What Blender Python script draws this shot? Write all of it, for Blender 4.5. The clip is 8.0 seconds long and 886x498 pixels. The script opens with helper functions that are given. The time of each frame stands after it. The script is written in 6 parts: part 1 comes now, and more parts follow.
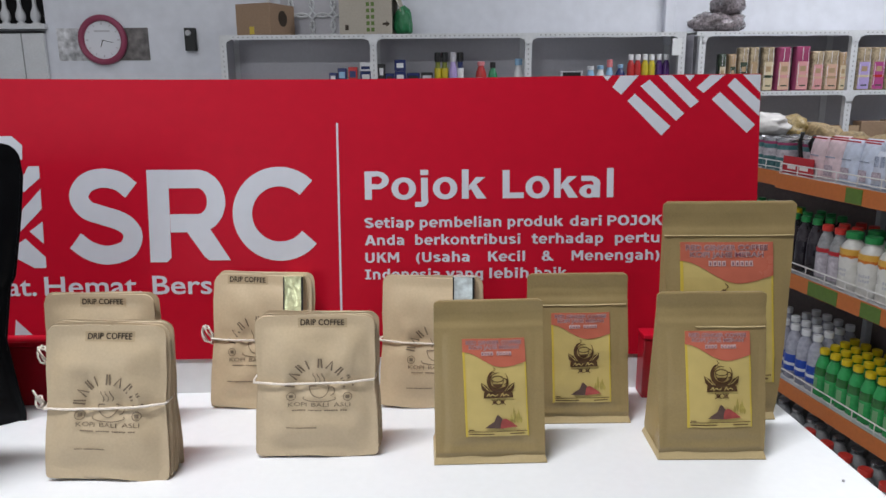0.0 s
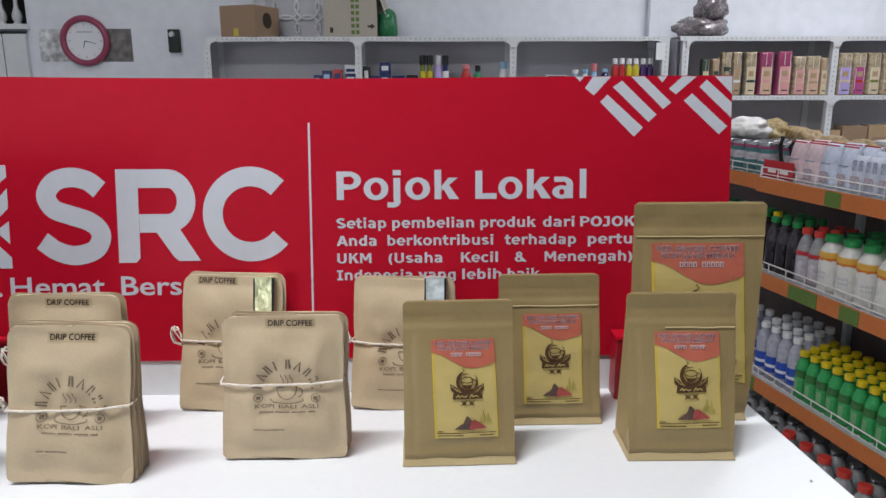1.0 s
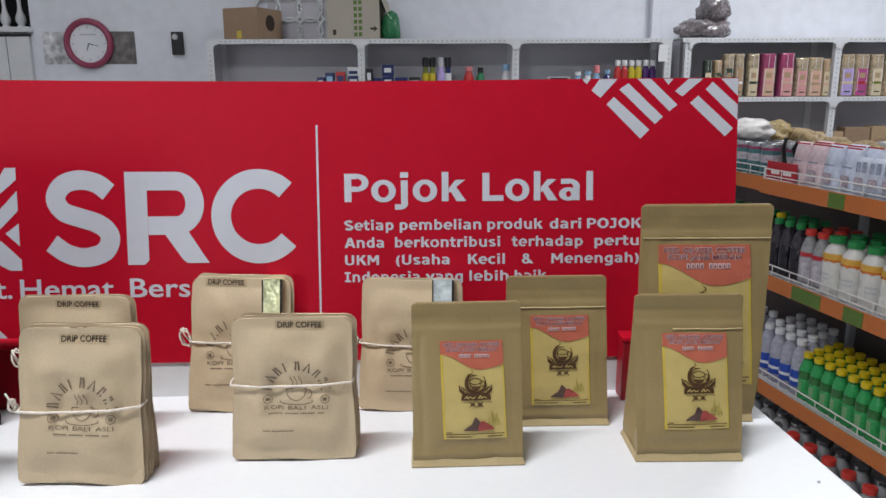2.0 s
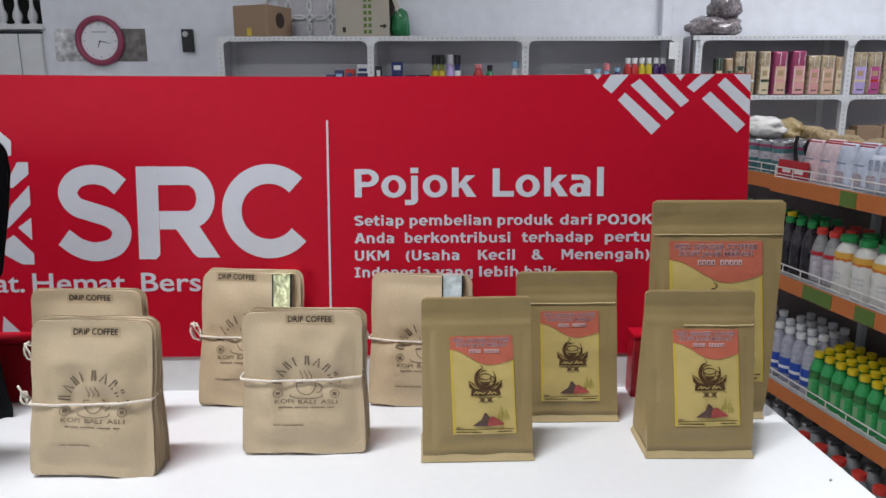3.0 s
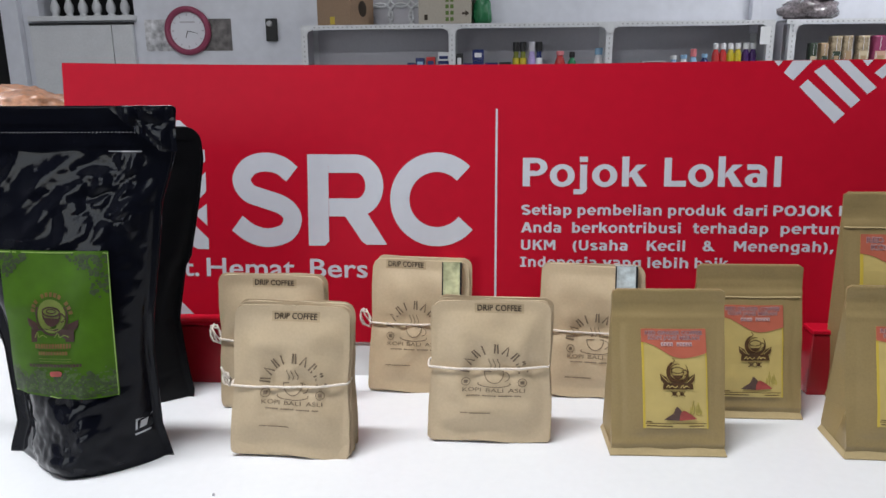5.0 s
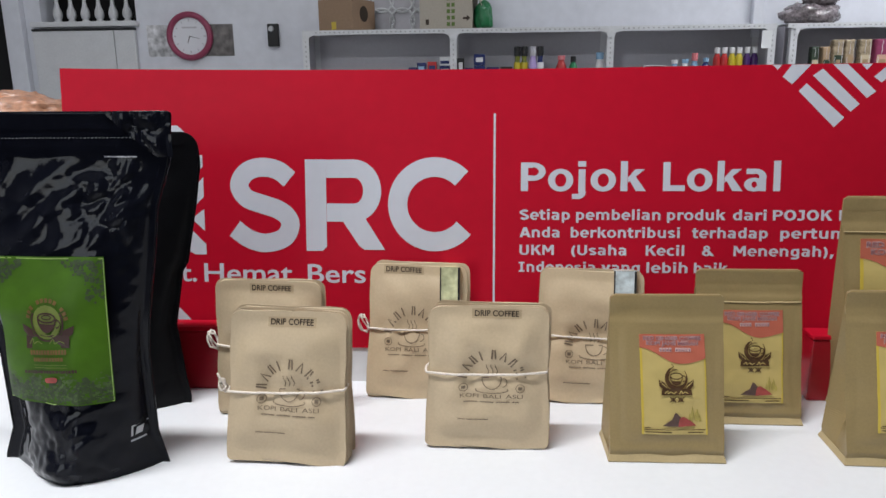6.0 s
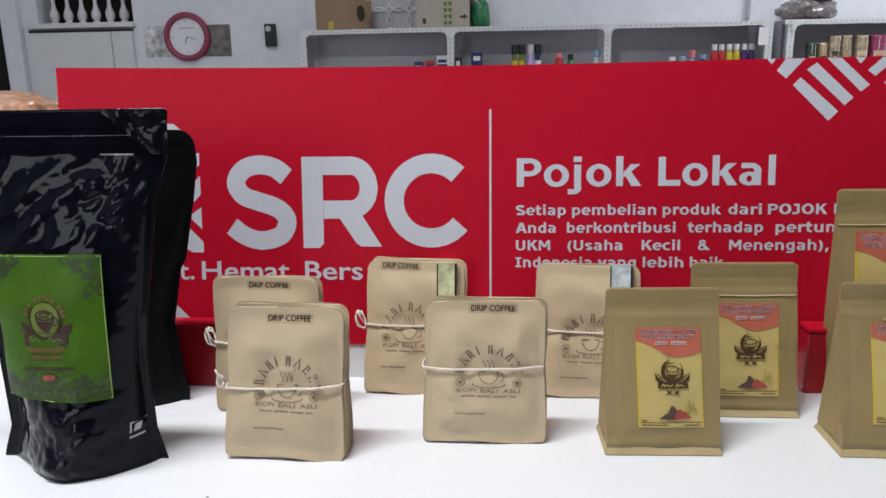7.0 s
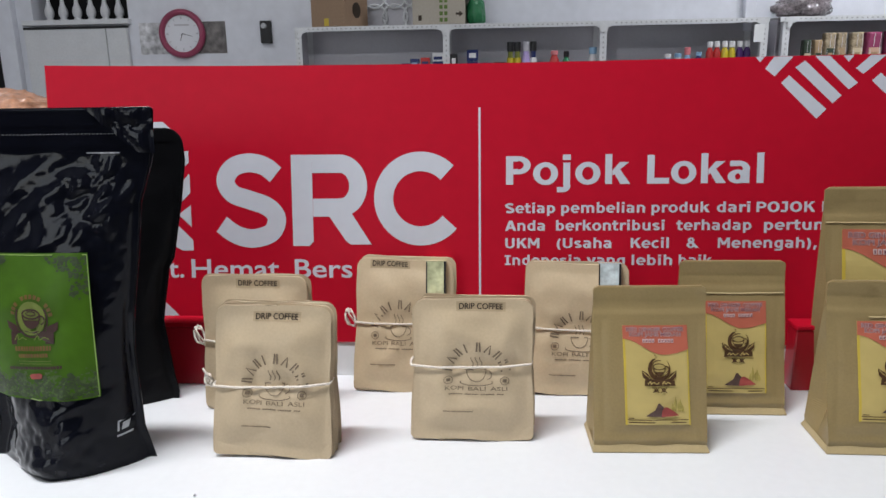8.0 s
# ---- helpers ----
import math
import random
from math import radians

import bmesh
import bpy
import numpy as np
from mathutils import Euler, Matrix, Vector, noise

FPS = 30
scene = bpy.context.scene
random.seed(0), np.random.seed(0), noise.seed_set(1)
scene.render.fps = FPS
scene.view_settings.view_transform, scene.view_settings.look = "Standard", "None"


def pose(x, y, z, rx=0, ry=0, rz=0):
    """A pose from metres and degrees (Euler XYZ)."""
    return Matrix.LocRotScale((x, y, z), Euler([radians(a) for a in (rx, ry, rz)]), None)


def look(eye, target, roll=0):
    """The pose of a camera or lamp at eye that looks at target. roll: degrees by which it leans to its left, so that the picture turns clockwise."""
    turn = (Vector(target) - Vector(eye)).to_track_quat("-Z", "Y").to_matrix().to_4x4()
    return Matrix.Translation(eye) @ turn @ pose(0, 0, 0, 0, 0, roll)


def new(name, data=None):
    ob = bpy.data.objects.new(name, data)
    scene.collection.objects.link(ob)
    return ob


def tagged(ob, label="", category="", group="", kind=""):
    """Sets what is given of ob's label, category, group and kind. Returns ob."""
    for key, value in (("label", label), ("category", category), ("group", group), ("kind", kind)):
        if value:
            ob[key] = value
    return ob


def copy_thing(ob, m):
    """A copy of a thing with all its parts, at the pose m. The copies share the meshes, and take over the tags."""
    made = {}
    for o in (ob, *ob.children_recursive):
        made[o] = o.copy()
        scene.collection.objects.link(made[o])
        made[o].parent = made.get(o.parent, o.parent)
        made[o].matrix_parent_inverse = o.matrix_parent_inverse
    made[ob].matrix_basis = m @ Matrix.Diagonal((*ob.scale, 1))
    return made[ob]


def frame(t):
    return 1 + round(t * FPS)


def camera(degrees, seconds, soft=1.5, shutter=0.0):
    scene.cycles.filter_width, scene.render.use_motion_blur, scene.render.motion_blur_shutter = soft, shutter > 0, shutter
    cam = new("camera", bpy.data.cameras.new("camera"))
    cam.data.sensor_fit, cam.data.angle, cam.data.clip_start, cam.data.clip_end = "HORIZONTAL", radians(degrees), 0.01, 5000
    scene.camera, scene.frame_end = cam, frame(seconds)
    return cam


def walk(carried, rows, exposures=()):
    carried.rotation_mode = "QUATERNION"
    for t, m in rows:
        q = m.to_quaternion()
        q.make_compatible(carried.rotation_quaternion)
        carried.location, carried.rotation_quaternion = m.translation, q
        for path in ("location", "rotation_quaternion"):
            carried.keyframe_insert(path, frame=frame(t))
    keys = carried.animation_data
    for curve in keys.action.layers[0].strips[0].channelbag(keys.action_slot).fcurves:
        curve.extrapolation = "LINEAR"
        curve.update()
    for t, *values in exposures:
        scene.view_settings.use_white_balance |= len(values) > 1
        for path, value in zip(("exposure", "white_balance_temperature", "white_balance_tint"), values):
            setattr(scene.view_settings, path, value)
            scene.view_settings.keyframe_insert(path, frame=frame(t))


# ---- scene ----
cam = camera(63.3, 8.0)
PATH = [
    (0, (0.172, 0.291, 1.092), (0.19, 2.239, 0.643), -0.5),
    (0.5, (0.183, 0.294, 1.09), (0.226, 2.243, 0.645), -0.3),
    (1, (0.189, 0.294, 1.088), (0.241, 2.245, 0.648), -0.2),
    (1.5, (0.184, 0.291, 1.095), (0.232, 2.242, 0.66), -0.3),
    (1.7, (0.183, 0.291, 1.0925), (0.231, 2.242, 0.6575), -0.3),
    (2.8, (0.1825, 0.291, 1.0865), (0.214, 2.242, 0.65), -0.2),
    (3, (0.181, 0.291, 1.086), (0.205, 2.242, 0.646), -0.2),
    (3.5, (0.156, 0.288, 1.084), (0.166, 2.236, 0.632), -0.2),
    (4, (0.102, 0.285, 1.087), (0.068, 2.231, 0.626), -0.2),
    (4.5, (0.059, 0.286, 1.088), (-0.031, 2.228, 0.616), -0.3),
    (4.7, (0.058, 0.289, 1.087), (-0.057, 2.23, 0.615), -0.35),
    (5.8, (0.062, 0.294, 1.087), (-0.081, 2.236, 0.6225), -0.55),
    (6, (0.063, 0.295, 1.087), (-0.076, 2.236, 0.628), -0.6),
    (6.5, (0.063, 0.295, 1.088), (-0.075, 2.237, 0.632), -0.9),
    (7, (0.066, 0.292, 1.084), (-0.071, 2.234, 0.623), -1.0),
    (7.5, (0.067, 0.291, 1.079), (-0.068, 2.231, 0.611), -1.1),
    (8, (0.075, 0.292, 1.085), (-0.055, 2.232, 0.616), -1.0),
]
walk(cam, [(t, look(eye, target, roll)) for t, eye, target, roll in PATH])

# ---- light ----
world = bpy.data.worlds.new("sky")
scene.world = world
world.use_nodes = True
wn = world.node_tree.nodes
wl = world.node_tree.links
sky = wn.new("ShaderNodeTexSky")
sky.sky_type = "NISHITA"
sky.sun_disc = False
sky.sun_elevation = radians(50)
sky.sun_rotation = radians(150)
wn["Background"].inputs["Strength"].default_value = 0.12
wl.new(sky.outputs["Color"], wn["Background"].inputs["Color"])


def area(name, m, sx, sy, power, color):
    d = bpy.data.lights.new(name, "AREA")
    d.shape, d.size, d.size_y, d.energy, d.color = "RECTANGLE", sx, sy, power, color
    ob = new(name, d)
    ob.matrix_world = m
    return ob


# daylight through the open shop front behind the camera, out of view
area("shopfront_daylight", look((-2.35, -3.45, 1.75), (-0.4, 1.0, 0.9)), 1.7, 1.5, 28.0, (0.93, 0.97, 1.0))
# unseen ceiling lights: one over the table, two added to brighten the back wall
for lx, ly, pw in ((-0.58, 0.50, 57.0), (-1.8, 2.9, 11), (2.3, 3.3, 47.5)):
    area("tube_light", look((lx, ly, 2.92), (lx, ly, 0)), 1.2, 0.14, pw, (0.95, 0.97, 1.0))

# ---- materials ----


def mat(name, color, rough=0.5, metal=0.0, var=0.12, scale=6.0, fine=80.0, bump=0.0, bscale=None, spec=0.5, coat=0.0, alpha=1.0, trans=0.0, ior=1.45, pattern="NOISE", rand=0.0):
    m = bpy.data.materials.new(name)
    m.use_nodes = True
    nt = m.node_tree
    n, l = nt.nodes, nt.links
    b = n["Principled BSDF"]
    co = n.new("ShaderNodeTexCoord")
    a = n.new("ShaderNodeTexNoise")
    a.inputs["Scale"].default_value, a.inputs["Detail"].default_value = scale, 5
    f = n.new("ShaderNodeTexNoise")
    f.inputs["Scale"].default_value, f.inputs["Detail"].default_value = fine, 3
    mix = n.new("ShaderNodeMath")
    mix.operation = "ADD"
    l.new(co.outputs["Object"], a.inputs["Vector"])
    l.new(co.outputs["Object"], f.inputs["Vector"])
    l.new(a.outputs["Fac"], mix.inputs[0])
    l.new(f.outputs["Fac"], mix.inputs[1])
    ramp = n.new("ShaderNodeMapRange")
    ramp.inputs["From Min"].default_value, ramp.inputs["From Max"].default_value = 0.6, 1.4
    ramp.inputs["To Min"].default_value, ramp.inputs["To Max"].default_value = 1 - var, 1 + var
    l.new(mix.outputs[0], ramp.inputs["Value"])
    last = ramp.outputs["Result"]
    if rand:
        oi = n.new("ShaderNodeObjectInfo")
        rr = n.new("ShaderNodeMapRange")
        rr.inputs["To Min"].default_value, rr.inputs["To Max"].default_value = 1 - rand, 1 + rand
        l.new(oi.outputs["Random"], rr.inputs["Value"])
        mu = n.new("ShaderNodeMath")
        mu.operation = "MULTIPLY"
        l.new(last, mu.inputs[0])
        l.new(rr.outputs["Result"], mu.inputs[1])
        last = mu.outputs[0]
    sc = n.new("ShaderNodeVectorMath")
    sc.operation = "SCALE"
    sc.inputs[0].default_value = color
    l.new(last, sc.inputs["Scale"])
    l.new(sc.outputs["Vector"], b.inputs["Base Color"])
    b.inputs["Metallic"].default_value = metal
    rg = n.new("ShaderNodeMapRange")
    rg.inputs["To Min"].default_value, rg.inputs["To Max"].default_value = max(0.02, rough - 0.08), min(1, rough + 0.08)
    l.new(a.outputs["Fac"], rg.inputs["Value"])
    l.new(rg.outputs["Result"], b.inputs["Roughness"])
    b.inputs["Specular IOR Level"].default_value = spec
    b.inputs["Coat Weight"].default_value = coat
    b.inputs["Transmission Weight"].default_value = trans
    b.inputs["IOR"].default_value = ior
    b.inputs["Alpha"].default_value = alpha
    if bump:
        h = n.new("ShaderNodeTexNoise")
        h.inputs["Scale"].default_value, h.inputs["Detail"].default_value = bscale or fine, 4
        l.new(co.outputs["Object"], h.inputs["Vector"])
        bp = n.new("ShaderNodeBump")
        bp.inputs["Strength"].default_value, bp.inputs["Distance"].default_value = bump, 0.004
        l.new(h.outputs["Fac"], bp.inputs["Height"])
        l.new(bp.outputs["Normal"], b.inputs["Normal"])
    return m


WALL = mat("painted_wall", (0.67, 0.685, 0.745), 0.75, var=0.09, scale=1.6, fine=14, bump=0.08, bscale=40)
CEIL = mat("ceiling_paint", (0.8, 0.8, 0.8), 0.8, var=0.04)
FLOOR = mat("floor_tile", (0.5, 0.49, 0.47), 0.35, var=0.1, scale=2)
TABLE = mat("white_laminate", (0.80, 0.81, 0.83), 0.32, var=0.025, scale=5, fine=120, bump=0.01)
RED = mat("red_vinyl", (0.495, 0.0060, 0.024), 0.44, spec=0.17, var=0.07, scale=3, fine=60, bump=0.05, bscale=7)
REDBOX = mat("dark_red_plastic", (0.36, 0.008, 0.02), 0.35, var=0.08)
PRINT = mat("light_grey_print", (0.60, 0.615, 0.675), 0.42, var=0.04, scale=8)
WHITEBOARD = mat("white_board", (0.72, 0.73, 0.74), 0.5, var=0.04)
KRAFT = mat("kraft_sachet", (0.555, 0.432, 0.282), 0.42, var=0.07, scale=14, fine=420, bump=0.28, bscale=24, rand=0.05)
KRAFT2 = mat("kraft_pouch", (0.298, 0.217, 0.097), 0.40, var=0.09, scale=12, fine=500, bump=0.14, bscale=45, rand=0.03)
KRAFTLIT = mat("lit_kraft", (0.45, 0.345, 0.18), 0.45, var=0.08, scale=20, fine=400)
INK = mat("brown_ink", (0.04, 0.026, 0.016), 0.6, var=0.2, scale=60)
FAINT = mat("faded_brown_ink", (0.20, 0.145, 0.095), 0.65, var=0.2, scale=90)
STICKER = mat("dark_kraft_sticker", (0.465, 0.35, 0.215), 0.55, var=0.08, scale=30)
STRING = mat("cotton_string", (0.78, 0.70, 0.62), 0.85, var=0.15, scale=300, fine=900, bump=0.3)
BLACKFILM = mat("black_film", (0.004, 0.0045, 0.008), 0.07, var=0.2, scale=10, fine=60, bump=0.05, bscale=60, spec=0.17)
DISC = mat("yellow_green_print", (0.13, 0.17, 0.025), 0.42, var=0.2, scale=60)
BLACKMATT = mat("matt_black_film", (0.005, 0.005, 0.006), 0.40, spec=0.12, var=0.2, scale=10, bump=0.12, bscale=18)
SILVERINK = mat("silver_print", (0.45, 0.46, 0.48), 0.4)
GREEN = mat("green_label", (0.053, 0.128, 0.006), 0.42, var=0.30, scale=9, fine=40, spec=0.2)
LEAFDK = mat("dark_green_print", (0.030, 0.052, 0.014), 0.45, var=0.5, scale=160, fine=300)
LEAFMD = mat("mid_green_print", (0.052, 0.098, 0.018), 0.45, var=0.4, scale=120, fine=260)
PALEGREEN = mat("pale_green_print", (0.33, 0.48, 0.13), 0.4, var=0.1)
RUST = mat("rust_brown_print", (0.13, 0.075, 0.012), 0.4, var=0.25, scale=60)
MAROON = mat("maroon_print", (0.038, 0.012, 0.008), 0.4, var=0.2, scale=60)
CREAM = mat("cream_label", (0.54, 0.415, 0.150), 0.38, var=0.06, scale=20)
YELLOW = mat("yellow_edge", (0.60, 0.44, 0.06), 0.38, var=0.06)
LABELINK = mat("pale_lilac_ink", (0.62, 0.47, 0.46), 0.4, var=0.1)
ORANGE = mat("orange_red_print", (0.50, 0.135, 0.085), 0.26, var=0.08, scale=16, coat=0.15)
EMBLEM = mat("dark_brown_print", (0.075, 0.035, 0.012), 0.45, var=0.2, scale=80)
WHITEINK = mat("white_ink", (0.80, 0.74, 0.72), 0.5, var=0.05)
PURPLE = mat("purple_print", (0.095, 0.055, 0.045), 0.5, var=0.4, scale=200)
CRIMSON = mat("crimson_print", (0.33, 0.06, 0.05), 0.5, var=0.3, scale=160)
OLIVE = mat("olive_print", (0.40, 0.32, 0.08), 0.5, var=0.3, scale=160)
FOIL = mat("hologram_foil", (0.78, 0.80, 0.48), 0.18, metal=0.35, var=0.6, scale=60, bump=0.6, bscale=60)
FOILB = mat("blue_hologram_foil", (0.74, 0.84, 0.86), 0.18, metal=0.25, var=0.6, scale=70, bump=0.4, bscale=70)
BLACK = mat("black_plastic", (0.012, 0.012, 0.013), 0.45)
STEEL = mat("white_steel", (0.62, 0.63, 0.65), 0.42, var=0.08, scale=12)
HOLE = mat("slot_shadow_grey", (0.36, 0.36, 0.37), 0.7)
PANEL = mat("grey_print_and_wall_shade", (0.48, 0.47, 0.51), 0.5, var=0.06, scale=3)
DARKP = mat("dark_back_panel", (0.16, 0.12, 0.115), 0.6, var=0.2)
EDGE = mat("orange_price_strip", (0.50, 0.145, 0.035), 0.45, var=0.1, scale=9)
TAG = mat("green_price_tag", (0.10, 0.17, 0.03), 0.5, var=0.15)
WIRE = mat("white_wire", (0.72, 0.70, 0.68), 0.35)
UNLIT = mat("unlit_room_black", (0.008, 0.008, 0.009), 0.8)
CARD = mat("cardboard", (0.30, 0.20, 0.13), 0.75, var=0.1, scale=8, fine=90)
CARDL = mat("pale_cardboard", (0.42, 0.38, 0.32), 0.75, var=0.08, scale=8, fine=90)
CLOCKRIM = mat("maroon_plastic", (0.27, 0.045, 0.095), 0.3, var=0.05)
CLOCKFACE = mat("clock_face_white", (0.72, 0.73, 0.78), 0.35, var=0.02)
PHOTO = mat("grey_photo_print", (0.28, 0.28, 0.29), 0.4, var=0.95, scale=11, fine=34)
BROWNBAG = mat("plastic_wrapped_goods", (0.16, 0.135, 0.145), 0.12, var=0.9, scale=34, fine=80, bump=0.9, bscale=34, coat=0.8)
SNACK = mat("orange_crackers", (0.36, 0.17, 0.095), 0.38, var=0.6, scale=34, fine=90, bump=0.7, bscale=46, coat=0.3)
CLEARFILM = mat("clear_film", (0.75, 0.72, 0.70), 0.22, var=0.1, scale=30, bump=0.3, bscale=40)


def plastic(name, c, rough=0.25, **k):
    return mat(name, c, rough, var=0.06, scale=20, **k)


def liquid(name, c):
    return mat(name, c, 0.10, var=0.05, scale=20, spec=0.6, coat=0.3)


def clear(name, c, t=0.75):
    return mat(name, c, 0.08, var=0.04, scale=20, trans=t, ior=1.2, spec=0.7)


# ---- helpers for meshes ----


def part(name, bm, material, parent=None, label="", smooth=False):
    me = bpy.data.meshes.new(name)
    bmesh.ops.recalc_face_normals(bm, faces=bm.faces[:])
    bm.to_mesh(me)
    bm.free()
    me.materials.append(material)
    if smooth:
        for p in me.polygons:
            p.use_smooth = True
    ob = new(name, me)
    if parent is not None:
        ob.parent = parent
    if label:
        ob["label"] = label
    return ob


def thing(name, m, label, category, group="", kind=""):
    ob = new(name)
    ob.empty_display_size = 0.05
    ob.matrix_world = m
    return tagged(ob, label, category, group, kind)


def box(x0, x1, y0, y1, z0, z1, bevel=0.0, bm=None):
    bm = bm or bmesh.new()
    m = Matrix.Translation(((x0 + x1) / 2, (y0 + y1) / 2, (z0 + z1) / 2)) @ Matrix.Diagonal((x1 - x0, y1 - y0, z1 - z0, 1))
    r = bmesh.ops.create_cube(bm, size=1, matrix=m)
    if bevel:
        vs = set(r["verts"])
        es = [e for e in bm.edges if e.verts[0] in vs and e.verts[1] in vs]
        bmesh.ops.bevel(bm, geom=es, offset=bevel, segments=2, affect="EDGES", profile=0.5)
    return bm


def lathe(profile, n=16, bm=None, at=(0, 0, 0)):
    """Rings of (radius, height) about z."""
    bm = bm or bmesh.new()
    rings = []
    for r, z in profile:
        if r < 1e-6:
            rings.append([bm.verts.new((at[0], at[1], at[2] + z))])
        else:
            rings.append([bm.verts.new((at[0] + r * math.cos(2 * math.pi * i / n), at[1] + r * math.sin(2 * math.pi * i / n), at[2] + z)) for i in range(n)])
    for a, b in zip(rings, rings[1:]):
        for i in range(n):
            j = (i + 1) % n
            if len(a) == 1 and len(b) == 1:
                continue
            if len(a) == 1:
                bm.faces.new((a[0], b[i], b[j]))
            elif len(b) == 1:
                bm.faces.new((a[i], a[j], b[0]))
            else:
                bm.faces.new((a[i], a[j], b[j], b[i]))
    return bm


def tube(pts, r, n=6, closed=False, bm=None):
    bm = bm or bmesh.new()
    pts = [Vector(p) for p in pts]
    rings = []
    for i, p in enumerate(pts):
        a = pts[i - 1] if i or closed else pts[0]
        b = pts[(i + 1) % len(pts)] if i + 1 < len(pts) or closed else pts[-1]
        q = (b - a).to_track_quat("Z", "Y")
        rings.append([bm.verts.new(p + q @ Vector((r * math.cos(2 * math.pi * k / n), r * math.sin(2 * math.pi * k / n), 0))) for k in range(n)])
    pairs = list(zip(rings, rings[1:])) + ([(rings[-1], rings[0])] if closed else [])
    for a, b in pairs:
        for k in range(n):
            bm.faces.new((a[k], a[(k + 1) % n], b[(k + 1) % n], b[k]))
    if not closed:
        bm.faces.new(rings[0]), bm.faces.new(rings[-1])
    return bm


def flat(u, v, off):
    return (u, -off, v)


def poly(shapes, place=flat, off=0.0003, bm=None):
    """Flat printed shapes: each a closed run of (u, v)."""
    bm = bm or bmesh.new()
    for s in shapes:
        bm.faces.new([bm.verts.new(place(u, v, off)) for u, v in s])
    return bm


def patch(u0, u1, v0, v1, place=flat, off=0.0006, nu=8, nv=8, low=None, bm=None):
    """A gridded printed rectangle that follows a surface; low(f) raises its lower edge."""
    bm = bm or bmesh.new()
    g = []
    for j in range(nv + 1):
        row = []
        for i in range(nu + 1):
            f = i / nu
            b = low(f) if low else v0
            row.append(bm.verts.new(place(u0 + (u1 - u0) * f, b + (v1 - b) * j / nv, off)))
        g.append(row)
    for j in range(nv):
        for i in range(nu):
            bm.faces.new((g[j][i], g[j][i + 1], g[j + 1][i + 1], g[j + 1][i]))
    return bm


def band(path, w, place=flat, off=0.0003, bm=None):
    """A printed stroke of width w along a run of (u, v)."""
    bm = bm or bmesh.new()
    p = [Vector((a, b)) for a, b in path]
    rows = []
    for i, q in enumerate(p):
        d = (p[min(i + 1, len(p) - 1)] - p[max(i - 1, 0)]).normalized()
        n = Vector((-d.y, d.x)) * w / 2
        rows.append((bm.verts.new(place(*(q + n), off)), bm.verts.new(place(*(q - n), off))))
    for a, b in zip(rows, rows[1:]):
        bm.faces.new((a[0], a[1], b[1], b[0]))
    return bm


def arc(cx, cy, rx, ry, a0, a1, n=24):
    return [(cx + rx * math.cos(radians(a0 + (a1 - a0) * i / n)), cy + ry * math.sin(radians(a0 + (a1 - a0) * i / n))) for i in range(n + 1)]


FONT = {}


def glyphs(text, bold):
    key = (text, bold)
    if key not in FONT:
        c = bpy.data.curves.new("lettering", "FONT")
        c.body, c.size, c.offset, c.resolution_u, c.fill_mode = text, 1.0, bold, 3, "FRONT"
        ob = bpy.data.objects.new("lettering", c)
        me = ob.to_mesh()
        vs = [tuple(v.co) for v in me.vertices]
        fs = [tuple(p.vertices) for p in me.polygons]
        ob.to_mesh_clear()
        bpy.data.objects.remove(ob)
        FONT[key] = (vs, fs)
    return FONT[key]


CAP = max(v[1] for v in glyphs("H", 0.0)[0])


def letters(text, u0, u1, v0, cap, place=flat, off=0.0003, bold=0.025, bm=None):
    """A word from u0 to u1 on the baseline v0, its capitals cap high."""
    bm = bm or bmesh.new()
    vs, fs = glyphs(text, bold)
    a, b = min(v[0] for v in vs), max(v[0] for v in vs)
    made = [bm.verts.new(place(u0 + (v[0] - a) / (b - a) * (u1 - u0), v0 + v[1] * cap / CAP, off)) for v in vs]
    for f in fs:
        try:
            bm.faces.new([made[i] for i in f])
        except ValueError:
            pass
    return bm


# a heavy sans-serif alphabet drawn from bars (R), rings (E) and quads (Q); capitals are 1 high
def R(a, b, c, d):
    if 0.24 < c - a < 0.29 and d - b > 0.3:
        a, c = a + 0.015, c - 0.015
    return [(a, b), (c, b), (c, d), (a, d)]


def E(cx, cy, rx, ry, a0=0, a1=360, tx=0.240, ty=0.168):
    o = arc(cx, cy, rx, ry, a0, a1, 20)
    i = arc(cx, cy, max(rx - tx, 0.002), max(ry - ty, 0.002), a0, a1, 20)
    return [[o[k], o[k + 1], i[k + 1], i[k]] for k in range(20)]


